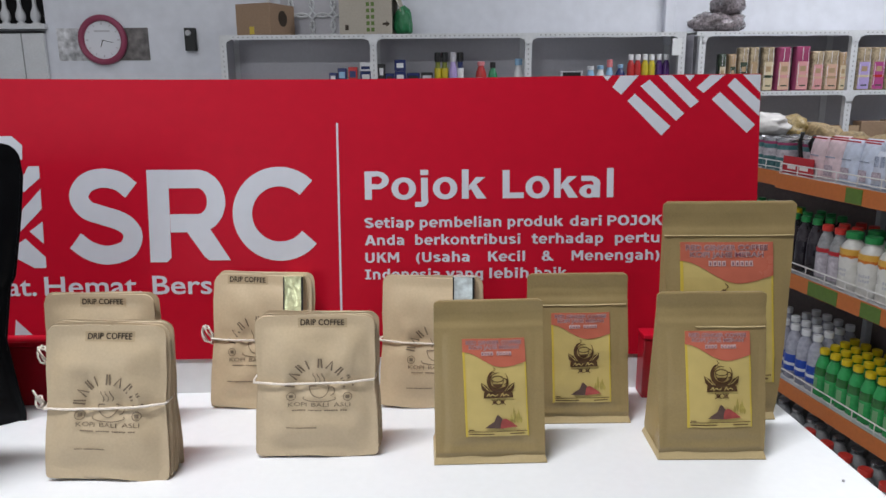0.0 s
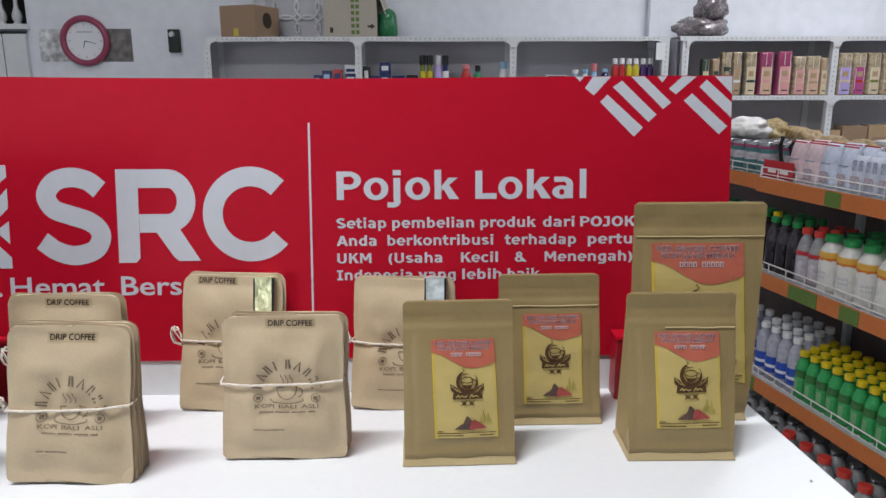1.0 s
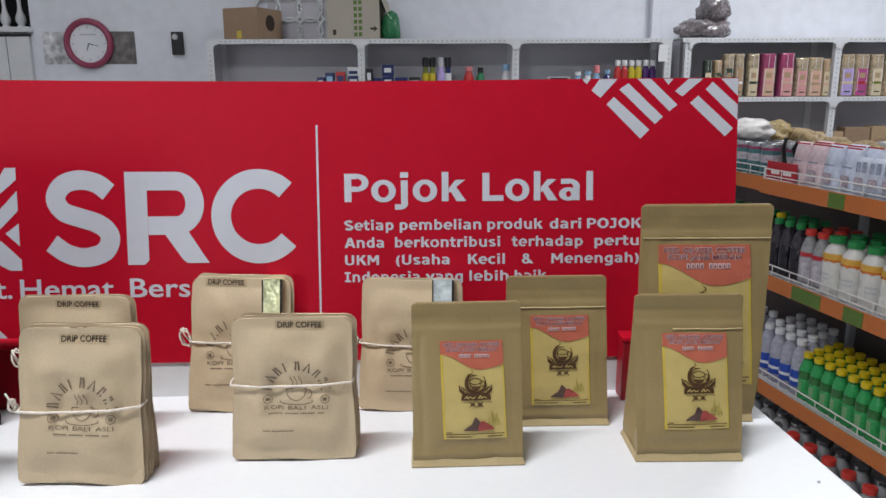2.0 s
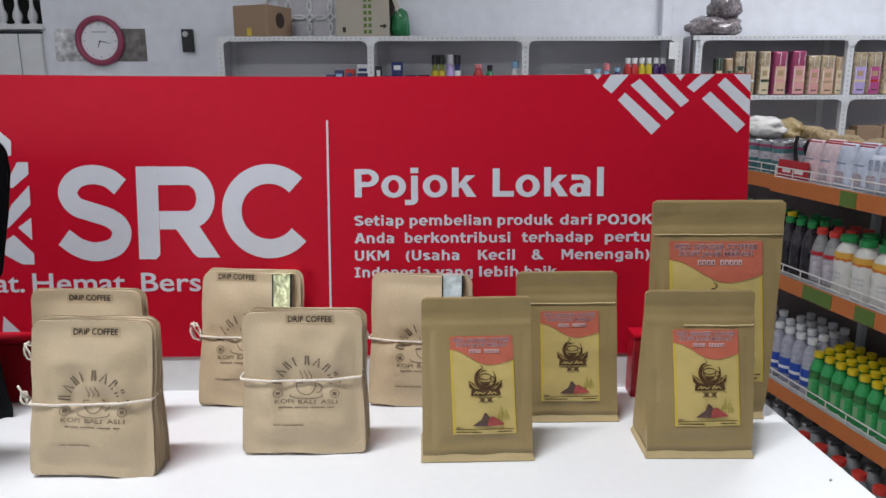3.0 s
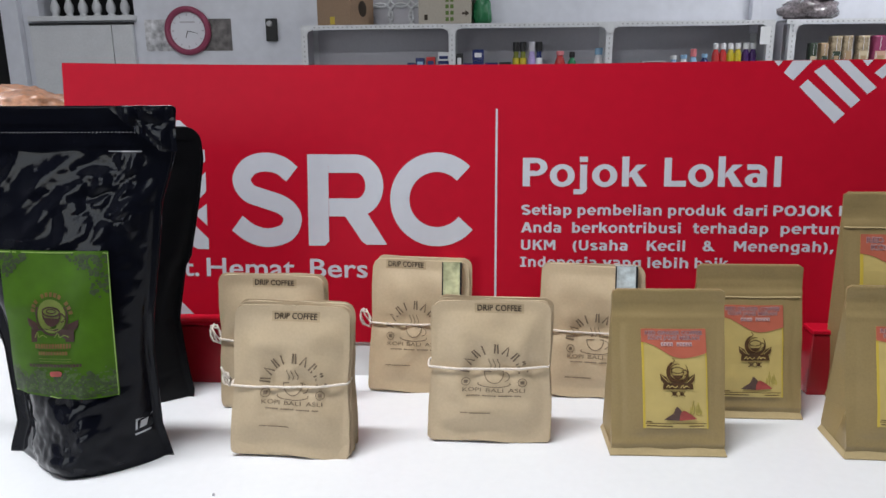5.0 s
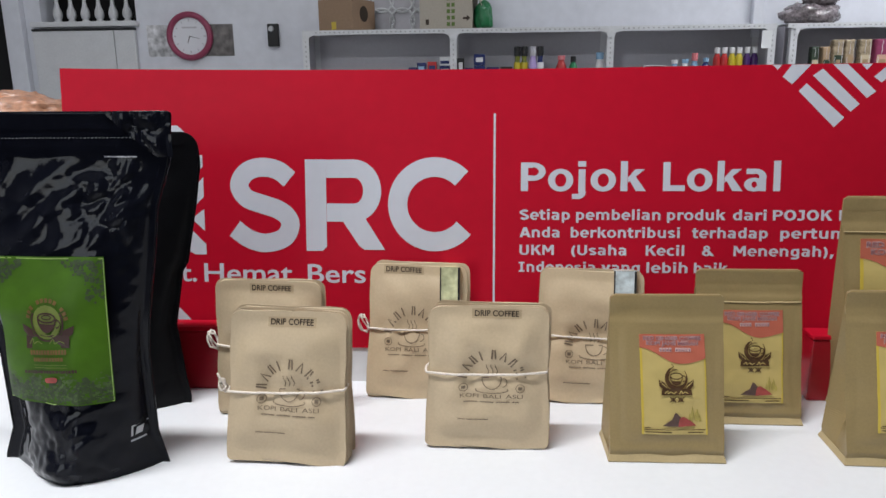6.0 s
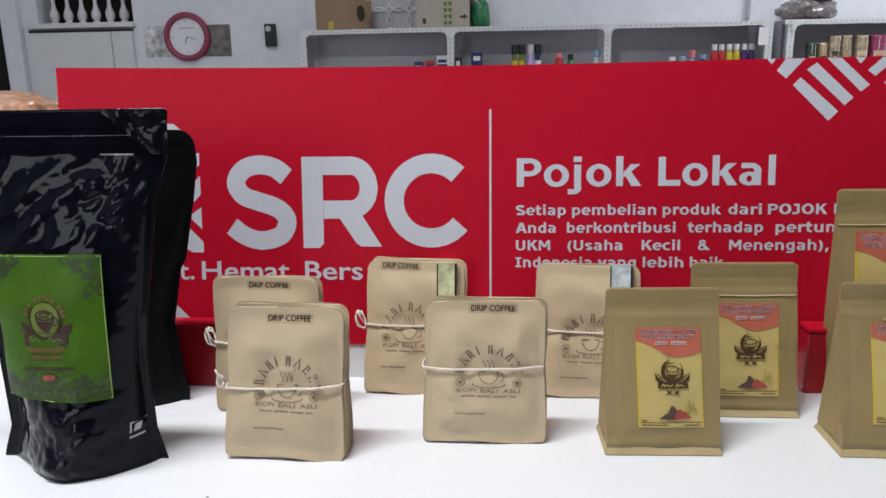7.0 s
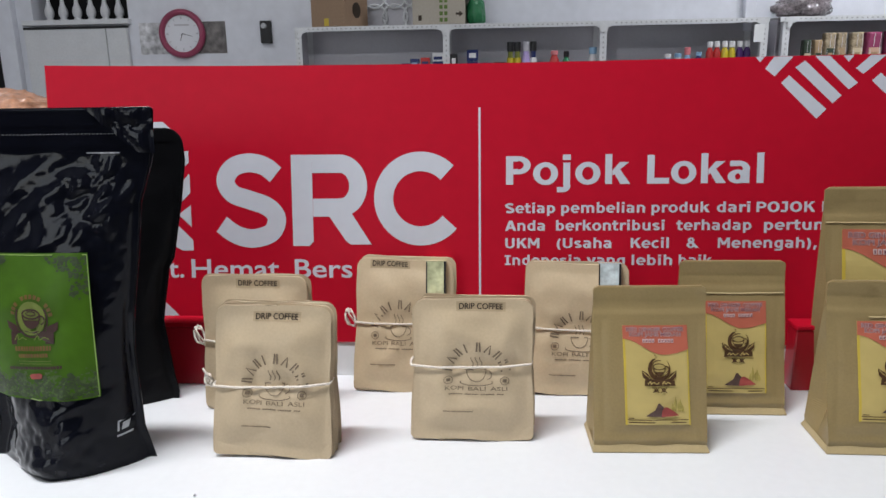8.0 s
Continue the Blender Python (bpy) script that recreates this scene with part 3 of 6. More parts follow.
def bundle(x, y, yaw, n, hs, lean0, lean1, tag, knot=-1, foil=None, drip=(0.0, 0.06), seed=1, shift=0.0, roll=0.0, width=1.0, tall=1.0, stick=0.0, label=""):
    th = thing("drip_coffee_bundle", pose(x, y, T, 0, 0, yaw), label, "coffee sachets", "bundles of drip coffee sachets")
    rnd = random.Random(seed)
    step = 0.0042
    y0 = hs * math.tan(radians(lean0))
    for i in range(n):
        f = i / max(1, n - 1)
        lean = lean0 + (lean1 - lean0) * f
        bm, place = sachet_mesh(seed * 7 + i, hs, deep=0.0034 if i else 0.0062)
        ob = part("sachet", bm, KRAFT, th, smooth=True)
        yc = y0 + i * step - hs * math.sin(radians(lean))
        ob.matrix_basis = pose(shift * f + rnd.uniform(-0.0015, 0.0015), yc, 0.001 + rnd.uniform(0, 0.001), -lean, roll + (rnd.uniform(-0.6, 0.6) if i else 0), rnd.uniform(-1, 1) if i else 0) @ Matrix.Diagonal((width, 1, tall, 1))
        if i == 0:
            face = place
            a = drip[0]
            if a > -0.019:
              part("sticker", patch(a - 0.0225, a + 0.0225, SH - 0.0160 + stick, SH - 0.0072 + stick, place, 0.0004, 16, 5), STICKER, ob)
              part("sticker_text", letters("DRIP COFFEE", a - 0.0200, a + 0.0200, SH - 0.0140 + stick, 0.0052, place, 0.0009, 0.014), INK, ob, "DRIP COFFEE in dark brown")
            # arched print as plain bars round a cup drawing
            bm2 = bmesh.new()
            cx, cz = drip[2] if len(drip) > 2 else a, drip[1]
            rm, hh = 0.0272, 0.0046
            for k, ang in enumerate((168, 148, 128, 112, 86, 66, 45, 25, 8)):
                q = Vector((math.cos(radians(ang)), math.sin(radians(ang))))
                e = Vector((q.y, -q.x))
                o = Vector((cx, cz)) + q * rm
                bars = ((((-.35, -1), (.35, 1)),), (((-.75, -1), (0, 1), (.75, -1)),), (((-.45, -1), (-.45, 1)), ((.15, 1), (.45, -1))), (((0, -1), (0, 1)),))[(2, 1, 2, 3, 2, 1, 2, 2, 3)[k]]
                for run in bars:
                    band([tuple(o + e * a_ * hh * 0.8 + q * b_ * hh) for a_, b_ in run], 0.0015, place, 0.0006, bm2)
            part("arched_print", bm2, FAINT, ob, "arch of brown printed bars")
            bm2 = band(arc(cx, cz + 0.004, 0.009, 0.011, 180, 360, 12), 0.0008, place, 0.0006)
            band([(cx - 0.009, cz + 0.004), (cx + 0.009, cz + 0.004)], 0.0010, place, 0.0006, bm2)
            band(arc(cx, cz - 0.008, 0.015, 0.003, 160, 380, 14), 0.0008, place, 0.0006, bm2)
            band(arc(cx + 0.010, cz - 0.001, 0.004, 0.004, -90, 90, 8), 0.0008, place, 0.0006, bm2)
            for g in (-0.004, 0.0, 0.004):
                band([(cx + g + 0.0012 * math.sin(k), cz + 0.007 + k * 0.002) for k in range(6)], 0.0007, place, 0.0006, bm2)
            for g in (-0.026, 0.026):
                band(arc(cx + g, cz - 0.006, 0.0040, 0.0040, 0, 360, 14), 0.0006, place, 0.0006, bm2)
                poly([[(cx + g - .0018, cz - .0075), (cx + g + .0018, cz - .0075), (cx + g + .0018, cz - .0045), (cx + g - .0018, cz - .0045)]], place, 0.0006, bm2)
            part("cup_drawing", bm2, FAINT, ob, "faded brown line drawing of a cup")
            for word, a0, a1 in (("KOPI", -0.0290, -0.0120), ("BALI", -0.0075, 0.0085), ("ASLI", 0.0130, 0.0285)):
                part("small_print", letters(word, cx + a0, cx + a1, cz - 0.0160, 0.0038, place, 0.0006, 0.002), FAINT, ob, "small brown lettering")
            bm2 = bmesh.new()
            for u0, u1, vv, gap in ((-0.0255, 0.0255, -0.0205, 7), (-0.0310, -0.0030, -0.0375, 2)):
                nb = 24
                for k in range(nb):
                    if k % gap == gap - 1 and gap > 2 or gap == 2 and k == 6:
                        continue
                    a0, a1 = cx + u0 + (u1 - u0) * k / nb, cx + u0 + (u1 - u0) * (k + 0.8) / nb
                    poly([[(a0, cz + vv), (a1, cz + vv), (a1, cz + vv + 0.0012), (a0, cz + vv + 0.0012)]], place, 0.0006, bm2)
            part("small_print", bm2, FAINT, ob, "rows of small unreadable print")
    yb = y0 + (n - 1) * step
    hw = SW / 2 * 0.982 * width
    path = []
    for k in range(25):
        f = k / 24
        path.append((-hw + 2 * hw * f, y0 + sum(min(face((-hw + 2 * hw * min(1, max(0, f + d + e))) / width * 0.97, hs / tall + q, 0)[1] for e in (-.05, 0, .05) for q in (-.001, .001)) for d in (-.06, 0, .06)) / 3 - 0.0012, hs - 0.0010 * math.sin(math.pi * f) + tag * (f - 0.5)))
    for k in range(1, 4):
        path.append((hw + 0.0012, y0 + (yb - y0) * k / 4, hs + tag * 0.5))
    for k in range(13):
        f = k / 12
        path.append((hw - 2 * hw * f, yb + 0.0045 * math.sin(math.pi * f) ** 0.6 + 0.001, hs + tag * (0.5 - f)))
    for k in range(1, 4):
        path.append((-hw - 0.0012, yb + (y0 - yb) * k / 4, hs - tag * 0.5))
    part("string", tube(path, 0.0011, 6, True), STRING, th, smooth=True)
    if knot:
        kx = knot * (hw + 0.002)
        kn = 1.25 if seed in (3, 4) else 0.7
        pts = [(kx + knot * (0.004 + kn * 0.0045 * math.cos(q * 0.55)), y0 + 0.004 + 0.003 * math.sin(q * 0.8), hs - tag * 0.5 + 0.003 + kn * 0.0085 * math.sin(q * 0.55 + 0.4) * (1 if q % 2 else 0.8)) for q in range(26)]
        part("knot", tube(pts, 0.0011, 5), STRING, th, "looped string knot", smooth=True)
        part("string_end", tube([(kx, y0 + .003, hs), (kx + knot * .004, y0 + .001, hs + .007), (kx + knot * .007, y0, hs + .015)], 0.001, 5), STRING, th, smooth=True)
    if foil:
        a, b, m, low = foil
        l = radians(lean0)
        fo = part("foil_seal", patch(a, b, SH - low, SH + 0.0015, lambda u, v, off: (u, -0.0045 - off, v), 0.003, 4, 8), m, th, "holographic foil seal strip with dark edges", smooth=True)
        fo.matrix_basis = pose(0, 0, 0.001, -lean0)
        part("foil_edge", patch(b - 0.0022, b, SH - low, SH + 0.0016, lambda u, v, off: (u, -0.0047 - off, v), 0.0032, 1, 2), BLACK, fo)
        part("foil_edge", patch(a, a + 0.0014, SH - low, SH + 0.0016, lambda u, v, off: (u, -0.0047 - off, v), 0.0032, 1, 2), BLACK, fo)
        part("foil_fold", box(a, b, -0.0078, 0.028, SH + 0.0016, SH + 0.0022), m, fo)
    return th


K = "tied stack of kraft paper drip coffee sachets"
bundle(-0.1212, 0.870, 0, 6, 0.068, 9.0, 2, 0.003, seed=1, drip=(0.004, 0.066, 0.003), shift=0.001, roll=2.0, width=0.96, tall=0.985, stick=0.002, label=K + ", sagging front")
bundle(0.0575, 0.907, 1, 5, 0.075, 5.5, 1, 0.001, knot=0, seed=2, drip=(0.007, 0.0680, 0.003), shift=0.003, roll=0.5, tall=0.960, stick=0.0045, label=K + ", neatly stacked")
bundle(-0.163, 0.965, 0, 4, 0.072, 6, -1, -0.006, seed=3, drip=(0.004, 0.06), stick=0.004, label=K + ", loose knot")
bundle(-0.019, 1.013, 0, 3, 0.074, 15, 10, 0.0, seed=4, foil=(0.0250, 0.0465, FOIL, 0.046), drip=(-0.017, 0.065, -0.006), roll=1.0, width=0.97, tall=1.025, stick=0.0062, label=K + ", gold foil seal")
bundle(0.164, 1.008, -4, 3, 0.071, 12, 8, -0.003, seed=5, foil=(0.0235, 0.0465, FOILB, 0.036), drip=(-0.02, 0.058, 0.004), roll=0.5, width=0.985, stick=0.004, label=K + ", silver foil seal")


# ---- kraft stand-up pouches ----
HALO = mat("dark_mauve_print", (0.17, 0.05, 0.07), 0.4)
def pouch(x, y, yaw, w, h, d, lw, lh, lv, seed, zipv, lean=0.0, label="", skew=0.0, lx=0.0, taper=(0.0, 0.0)):
    """A kraft pouch on a gusseted base; taper draws its two sides in towards the base."""
    th = thing("coffee_pouch", pose(x, y, T, 0, 0, yaw), label, "coffee pouch", "red ginger coffee pouches")
    ph = seed * 5.3

    def half_depth(v):
        f = v / h
        if f < 0.06:
            return d / 2
        g = min((f - 0.06) / 0.84, 1)
        return d / 2 * (1 - g) ** 1.05 + 0.0013

    def yc(v):
        return d / 2 + math.tan(radians(lean)) * v

    def front(u, v, off):
        f = v / h
        k = max(0, 1 - (2 * u / w) ** 2) * math.sin(math.pi * min(1, f / 0.92)) * 0.0040
        n = noise.noise(Vector((u * 22 + ph, v * 22, ph))) * 0.0016 + noise.noise(Vector((u * 60, v * 60 + ph, ph))) * 0.0007 - 0.0009 * abs(noise.noise(Vector((u * 34 + v * 20, v * 26 + ph, ph))))
        e = w / 2 - abs(u)
        fold = 0.0005 * math.exp(-((e - 0.0085 - 0.001 * math.sin(v * 60 + ph)) / 0.0024) ** 2) * min(1, v / 0.012) * min(1, max(0, (zipv - v) / 0.02))
        chan = 0.0005 * math.exp(-((v - zipv - 0.004) / 0.0026) ** 2) - 0.0005 * math.exp(-((v - zipv + 0.0012) / 0.0020) ** 2)
        dent = 0.0011 * math.exp(-((v - 0.017 - 0.004 * noise.noise(Vector((u * 25, ph, 0)))) / 0.0045) ** 2) * max(0, 1 - (2 * u / w) ** 4)
        return (u, yc(v) - half_depth(v) - k - n + fold + chan + dent - off, v)

    nx, nz = 48, 72
    bm = bmesh.new()
    rings = []
    for j in range(nz + 1):
        v = h * j / nz
        hd = half_depth(v)
        e = h - v
        r = 0.0045
        c = r - math.sqrt(max(0, r * r - (r - e) ** 2)) if e < r else 0
        hw = w / 2 - c
        tuck = 0.010 * min(1, v / 0.035, max(0, (h * 0.88 - v) / (h * 0.25)))
        hl, hr = (hw * (1 - q * (1 - v / h) ** 1.4) for q in taper)
        fr = [front(-hl + (hl + hr) * i / nx, v, 0) for i in range(nx + 1)]
        bk = [(hr - (hl + hr) * i / nx, yc(v) + hd, v) for i in range(nx + 1)]
        rings.append([[bm.verts.new(p) for p in run] for run in (fr, [fr[-1], (hr - tuck, yc(v), v), bk[0]], bk, [bk[-1], (-hl + tuck, yc(v), v), fr[0]])])
    for a, b in zip(rings, rings[1:]):
        for p, q in zip(a, b):
            for i in range(len(p) - 1):
                bm.faces.new((p[i], p[i + 1], q[i + 1], q[i]))
    for ring in (rings[0], rings[-1]):
        f, b = ring[0], ring[2][::-1]
        for i in range(nx):
            bm.faces.new((f[i], f[i + 1], b[i + 1], b[i]))
    body = part("body", bm, KRAFT2, th)
    for p in body.data.polygons:
        p.use_smooth = abs(p.normal.y) > 0.8
    # sealed lip that flares round the flat base, its paler colour standing for light
    bm = bmesh.new()
    lip = []
    for z, o in ((0.0004, 0.0034), (0.0012, 0.0036), (0.0064, 0.0004), (0.0064, -0.0006)):
        ring = []
        for cx_, cy_ in [(-1 + 2 * i / 16, 0) for i in range(17)] + [(1, i / 6) for i in range(1, 7)] + [(1 - 2 * i / 8, 1) for i in range(1, 9)] + [(-1, 1 - i / 6) for i in range(1, 6)]:
            k = 1 + 0.18 * noise.noise(Vector((cx_ * 2.2 + ph, cy_ * 2, ph)))
            px_, py_ = cx_ * (w / 2 + o * 0.45) * (1 - taper[1 if cx_ > 0 else 0]), d * cy_ + (-o if cy_ == 0 else o if cy_ == 1 else 0)
            if cy_ == 0 and z > 0.003:
                py_ = front(max(-w / 2, min(w / 2, px_)), z, 0)[1] - (0.0003 if o > 0 else -0.0006)
            ring.append(bm.verts.new((px_, py_, z * k)))
        lip.append(ring)
    for a, b in zip(lip, lip[1:]):
        for i in range(len(a)):
            bm.faces.new((a[i], a[(i + 1) % len(a)], b[(i + 1) % len(a)], b[i]))
    part("base_seal", bm, KRAFTLIT, th, "heat-sealed lip, coloured paler as if lit from above")
    # the zip's highlight is a strip of paler kraft, part width on pouch 3
    zip_u = -w / 2 + (0.002 if seed != 3 else 0.035)
    if seed != 1:
        part("zip_ridge", patch(zip_u, w / 2 - 0.002, zipv - 0.0056, zipv - 0.0040, lambda u, v, off: front(u, v, 0.0004 + 0.0010 * (1 if abs(v - zipv + 0.0048) < 0.0003 else 0)), 0, 14, 2), KRAFTLIT, th)
    part("tear_line", patch(-w / 2 + 0.001, w / 2 - 0.001, h - 0.0125, h - 0.0120, front, 0.0006, 12, 1), KRAFT2, th)

    # printed label
    u0, u1, v0, v1 = -lw / 2, lw / 2, lv, lv + lh

    def at(u, v, off):
        return front(u + lx + skew * (v - v0), v, off)

    lab = part("label", patch(u0, u1, v0, v1, at, 0.0005, 20, 28), CREAM, th, "cream and orange printed label")
    s = lw / 0.060
    part("label_edge", patch(u0, u0 + 0.0020 * s, v0, v1, at, 0.0009, 1, 28), YELLOW, lab)
    part("label_edge", patch(u1 - 0.0012 * s, u1, v0, v1, at, 0.0009, 1, 28), YELLOW, lab)

    def wave(f):
        return v1 - s * (0.0120 + 0.0142 * (1 - math.cos(math.pi * f / 0.62)) / 2 if f < 0.62 else 0.0262 - 0.0068 * (1 - math.cos(math.pi * (f - 0.62) / 0.60)) / 2)

    part("label_header", patch(u0, u1, 0, v1, at, 0.0011, 24, 12, low=wave), ORANGE, lab, "orange-red curved header")
    for text, k, hw_ in (("RED GINGER COFFEE", 0.0050, 0.0262), ("KOPI JAHE MERAH", 0.0094, 0.0235)):
        part("label_text_outline", letters(text, -hw_ * s - 0.0003, hw_ * s + 0.0003, v1 - k * s - 0.0002, 0.0032 * s, at, 0.0013, 0.050), LABELINK, lab)
        part("label_text", letters(text, -hw_ * s, hw_ * s, v1 - k * s, 0.0030 * s, at, 0.0016, 0.004), HALO, lab)
    bmx, bmy = bmesh.new(), bmesh.new()
    for k in range(10):
        if k == 4:
            continue
        uu = (-0.0120 + k * 0.0029) * s
        patch(uu, uu + 0.0023 * s, v1 - 0.0152 * s, v1 - 0.0118 * s, at, 0.0016, 1, 1, bm=bmx)
        patch(uu + 0.0006 * s, uu + 0.0016 * s, v1 - 0.0146 * s, v1 - 0.0126 * s, at, 0.0021, 1, 1, bm=bmy)
    part("label_text_outline", bmx, LABELINK, lab, "row of small pale bars")
    part("label_text", bmy, HALO, lab)
    # cup in a crescent over a ribbon with two leaves
    cz, ce = v1 - 0.0385 * s, 0.0022 * s
    big, em, em2 = s, bmesh.new(), bmesh.new()

    def cres(a0, a1, r0, r1, dx, dz, bmq, off):
        n_ = 22
        o_ = arc(ce, cz, r0, r0, a0, a1, n_)
        i_ = arc(ce + dx, cz + dz, r1, r1, a0, a1, n_)
        for k in range(n_):
            poly([[o_[k], o_[k + 1], i_[k + 1], i_[k]]], at, off, bmq)

    cres(120, 400, 0.0104 * s, 0.0082 * s, 0.0010 * s, 0.0014 * s, em, 0.0015)
    cres(75, 190, 0.0078 * s, 0.0071 * s, 0.0003 * s, 0.0, em, 0.0016)
    band(arc(ce, cz + 0.0018 * s, 0.0056 * s, 0.0076 * s, 180, 360, 14), 0.0008 * s, at, 0.0017, em)
    poly([arc(ce, cz - 0.0012 * s, 0.0052 * s, 0.0048 * s, 195, 345, 10)], at, 0.0017, em)
    band(arc(ce, cz + 0.0020 * s, 0.0056 * s, 0.0026 * s, 0, 360, 20), 0.0009 * s, at, 0.0018, em)
    band(arc(ce + 0.0060 * s, cz - 0.0002 * s, 0.0030 * s, 0.0026 * s, -90, 90, 8), 0.0010 * s, at, 0.0017, em)
    band(smooth_run([(ce - 0.001 * s, cz + 0.0065 * s), (ce - 0.004 * s, cz + 0.0085 * s), (ce - 0.002 * s, cz + 0.0105 * s), (ce - 0.004 * s, cz + 0.0125 * s)], 4), 0.0006 * s, at, 0.0016, em)
    poly([[(ce - 0.0142 * s, cz - 0.0150 * s), (ce + 0.0142 * s, cz - 0.0148 * s), (ce + 0.0135 * s, cz - 0.0098 * s), (ce, cz - 0.0084 * s), (ce - 0.0135 * s, cz - 0.0098 * s)]], at, 0.0019, em)
    for g in (-1, 1):
        poly([[(ce + g * 0.0070 * s, cz - 0.0095 * s), (ce + g * 0.0105 * s, cz - 0.0042 * s), (ce + g * 0.0160 * s, cz - 0.0012 * s), (ce + g * 0.0155 * s, cz - 0.0070 * s), (ce + g * 0.0120 * s, cz - 0.0102 * s)]], at, 0.0015, em)
        band([(ce + g * 0.0085 * s, cz - 0.0085 * s), (ce + g * 0.0120 * s, cz - 0.0055 * s), (ce + g * 0.0150 * s, cz - 0.0025 * s)], 0.0006 * s, at, 0.0018, em2)
        band(arc(ce + g * 0.0035 * s, cz - 0.0188 * s, 0.0014 * s, 0.0014 * s, 0, 360, 8), 0.0009 * s, at, 0.0015, em)
        for q in (-1, 1):
            band([(ce + g * 0.0035 * s - 0.0030 * s * q, cz - 0.0212 * s), (ce + g * 0.0035 * s + 0.0030 * s * q, cz - 0.0166 * s)], 0.0008 * s, at, 0.0015, em)
    band(smooth_run([(ce - 0.0110 * s, cz - 0.0132 * s), (ce - 0.0085 * s, cz - 0.0108 * s), (ce - 0.0080 * s, cz - 0.0132 * s), (ce - 0.0055 * s, cz - 0.0116 * s), (ce - 0.0030 * s, cz - 0.0131 * s), (ce - 0.0005 * s, cz - 0.0116 * s)], 4), 0.0008 * s, at, 0.0023, em2)
    band(smooth_run([(ce + 0.0020 * s, cz - 0.0136 * s), (ce + 0.0042 * s, cz - 0.0106 * s), (ce + 0.0050 * s, cz - 0.0131 * s), (ce + 0.0075 * s, cz - 0.0116 * s), (ce + 0.0100 * s, cz - 0.0131 * s)], 4), 0.0008 * s, at, 0.0023, em2)
    part("label_emblem", em, EMBLEM, lab, "dark brown cup emblem over a ribbon with two leaves")
    part("emblem_script", em2, CREAM, lab)
    bz = v0 + 0.0085 * s
    heap = smooth_run([(-0.0115, 0), (-0.0060, 0.0038), (-0.0025, 0.0060), (0.0005, 0.0120), (0.0040, 0.0095), (0.0085, 0.0030), (0.0060, -0.0010)], 3)
    part("powder_picture", poly([[(a * s, bz + b * s) for a, b in heap]], at, 0.0015), PURPLE, lab)
    heap = smooth_run([(0.0030, -0.0008), (0.0042, 0.0060), (0.0075, 0.0085), (0.0120, 0.0062), (0.0165, 0.0030), (0.0195, 0.0005)], 3)
    part("spice_picture", poly([[(a * s, bz + b * s) for a, b in heap]], at, 0.0017), CRIMSON, lab)
    bmx = bmesh.new()
    for k, (uu, hh) in enumerate(((0.014, 0.012), (0.0165, 0.018), (0.0195, 0.013), (0.023, 0.010), (0.021, 0.016))):
        poly([[(uu * s, bz + 0.003 * s), ((uu + 0.0016) * s, bz + hh * 0.6 * s), (uu * s, bz + hh * s), ((uu - 0.0014) * s, bz + hh * 0.6 * s)]], at, 0.0012, bmx)
    part("ginger_picture", bmx, OLIVE, lab)
    bmx = patch(u0 + 0.002 * s, u1 - 0.002 * s, v0 + 0.0046 * s, v0 + 0.0053 * s, at, 0.0015, 8, 1)
    patch(u0 + 0.003 * s, u0 + 0.008 * s, v0 + 0.0060 * s, v0 + 0.0068 * s, at, 0.0015, 2, 1, bm=bmx)
    patch(u0 + 0.003 * s, u0 + 0.027 * s, v0 + 0.0021 * s, v0 + 0.0030 * s, at, 0.0015, 4, 1, bm=bmx)
    patch(u1 - 0.018 * s, u1 - 0.004 * s, v0 + 0.0021 * s, v0 + 0.0030 * s, at, 0.0015, 4, 1, bm=bmx)
    part("label_rule", bmx, EMBLEM, lab, "thin dark rules and tiny print")
    return th


PL = "brown kraft coffee pouch, cream and orange label"
pouch(0.2198, 0.894, 1, 0.1012, 0.147, 0.046, 0.058, 0.087, 0.0255, 1, 0.123, 4, PL + ", front gusset open", skew=-0.03, lx=0.0065)
pouch(0.3165, 0.972, 0, 0.1030, 0.151, 0.046, 0.060, 0.090, 0.0220, 2, 0.124, 3, PL + ", standing behind", skew=-0.01, lx=0.003)
pouch(0.4275, 0.896, -1, 0.1020, 0.151, 0.050, 0.060, 0.086, 0.0300, 3, 0.124, 4, PL + ", beside the table edge", skew=-0.01, lx=0.0045, taper=(0.0, 0.10))
pouch(0.4725, 0.976, -1, 0.1365, 0.222, 0.060, 0.0950, 0.142, 0.039, 4, 0.192, 2.5, "large brown kraft stand-up coffee pouch with a printed label", skew=-0.01, lx=-0.002, taper=(0.18, 0.32))


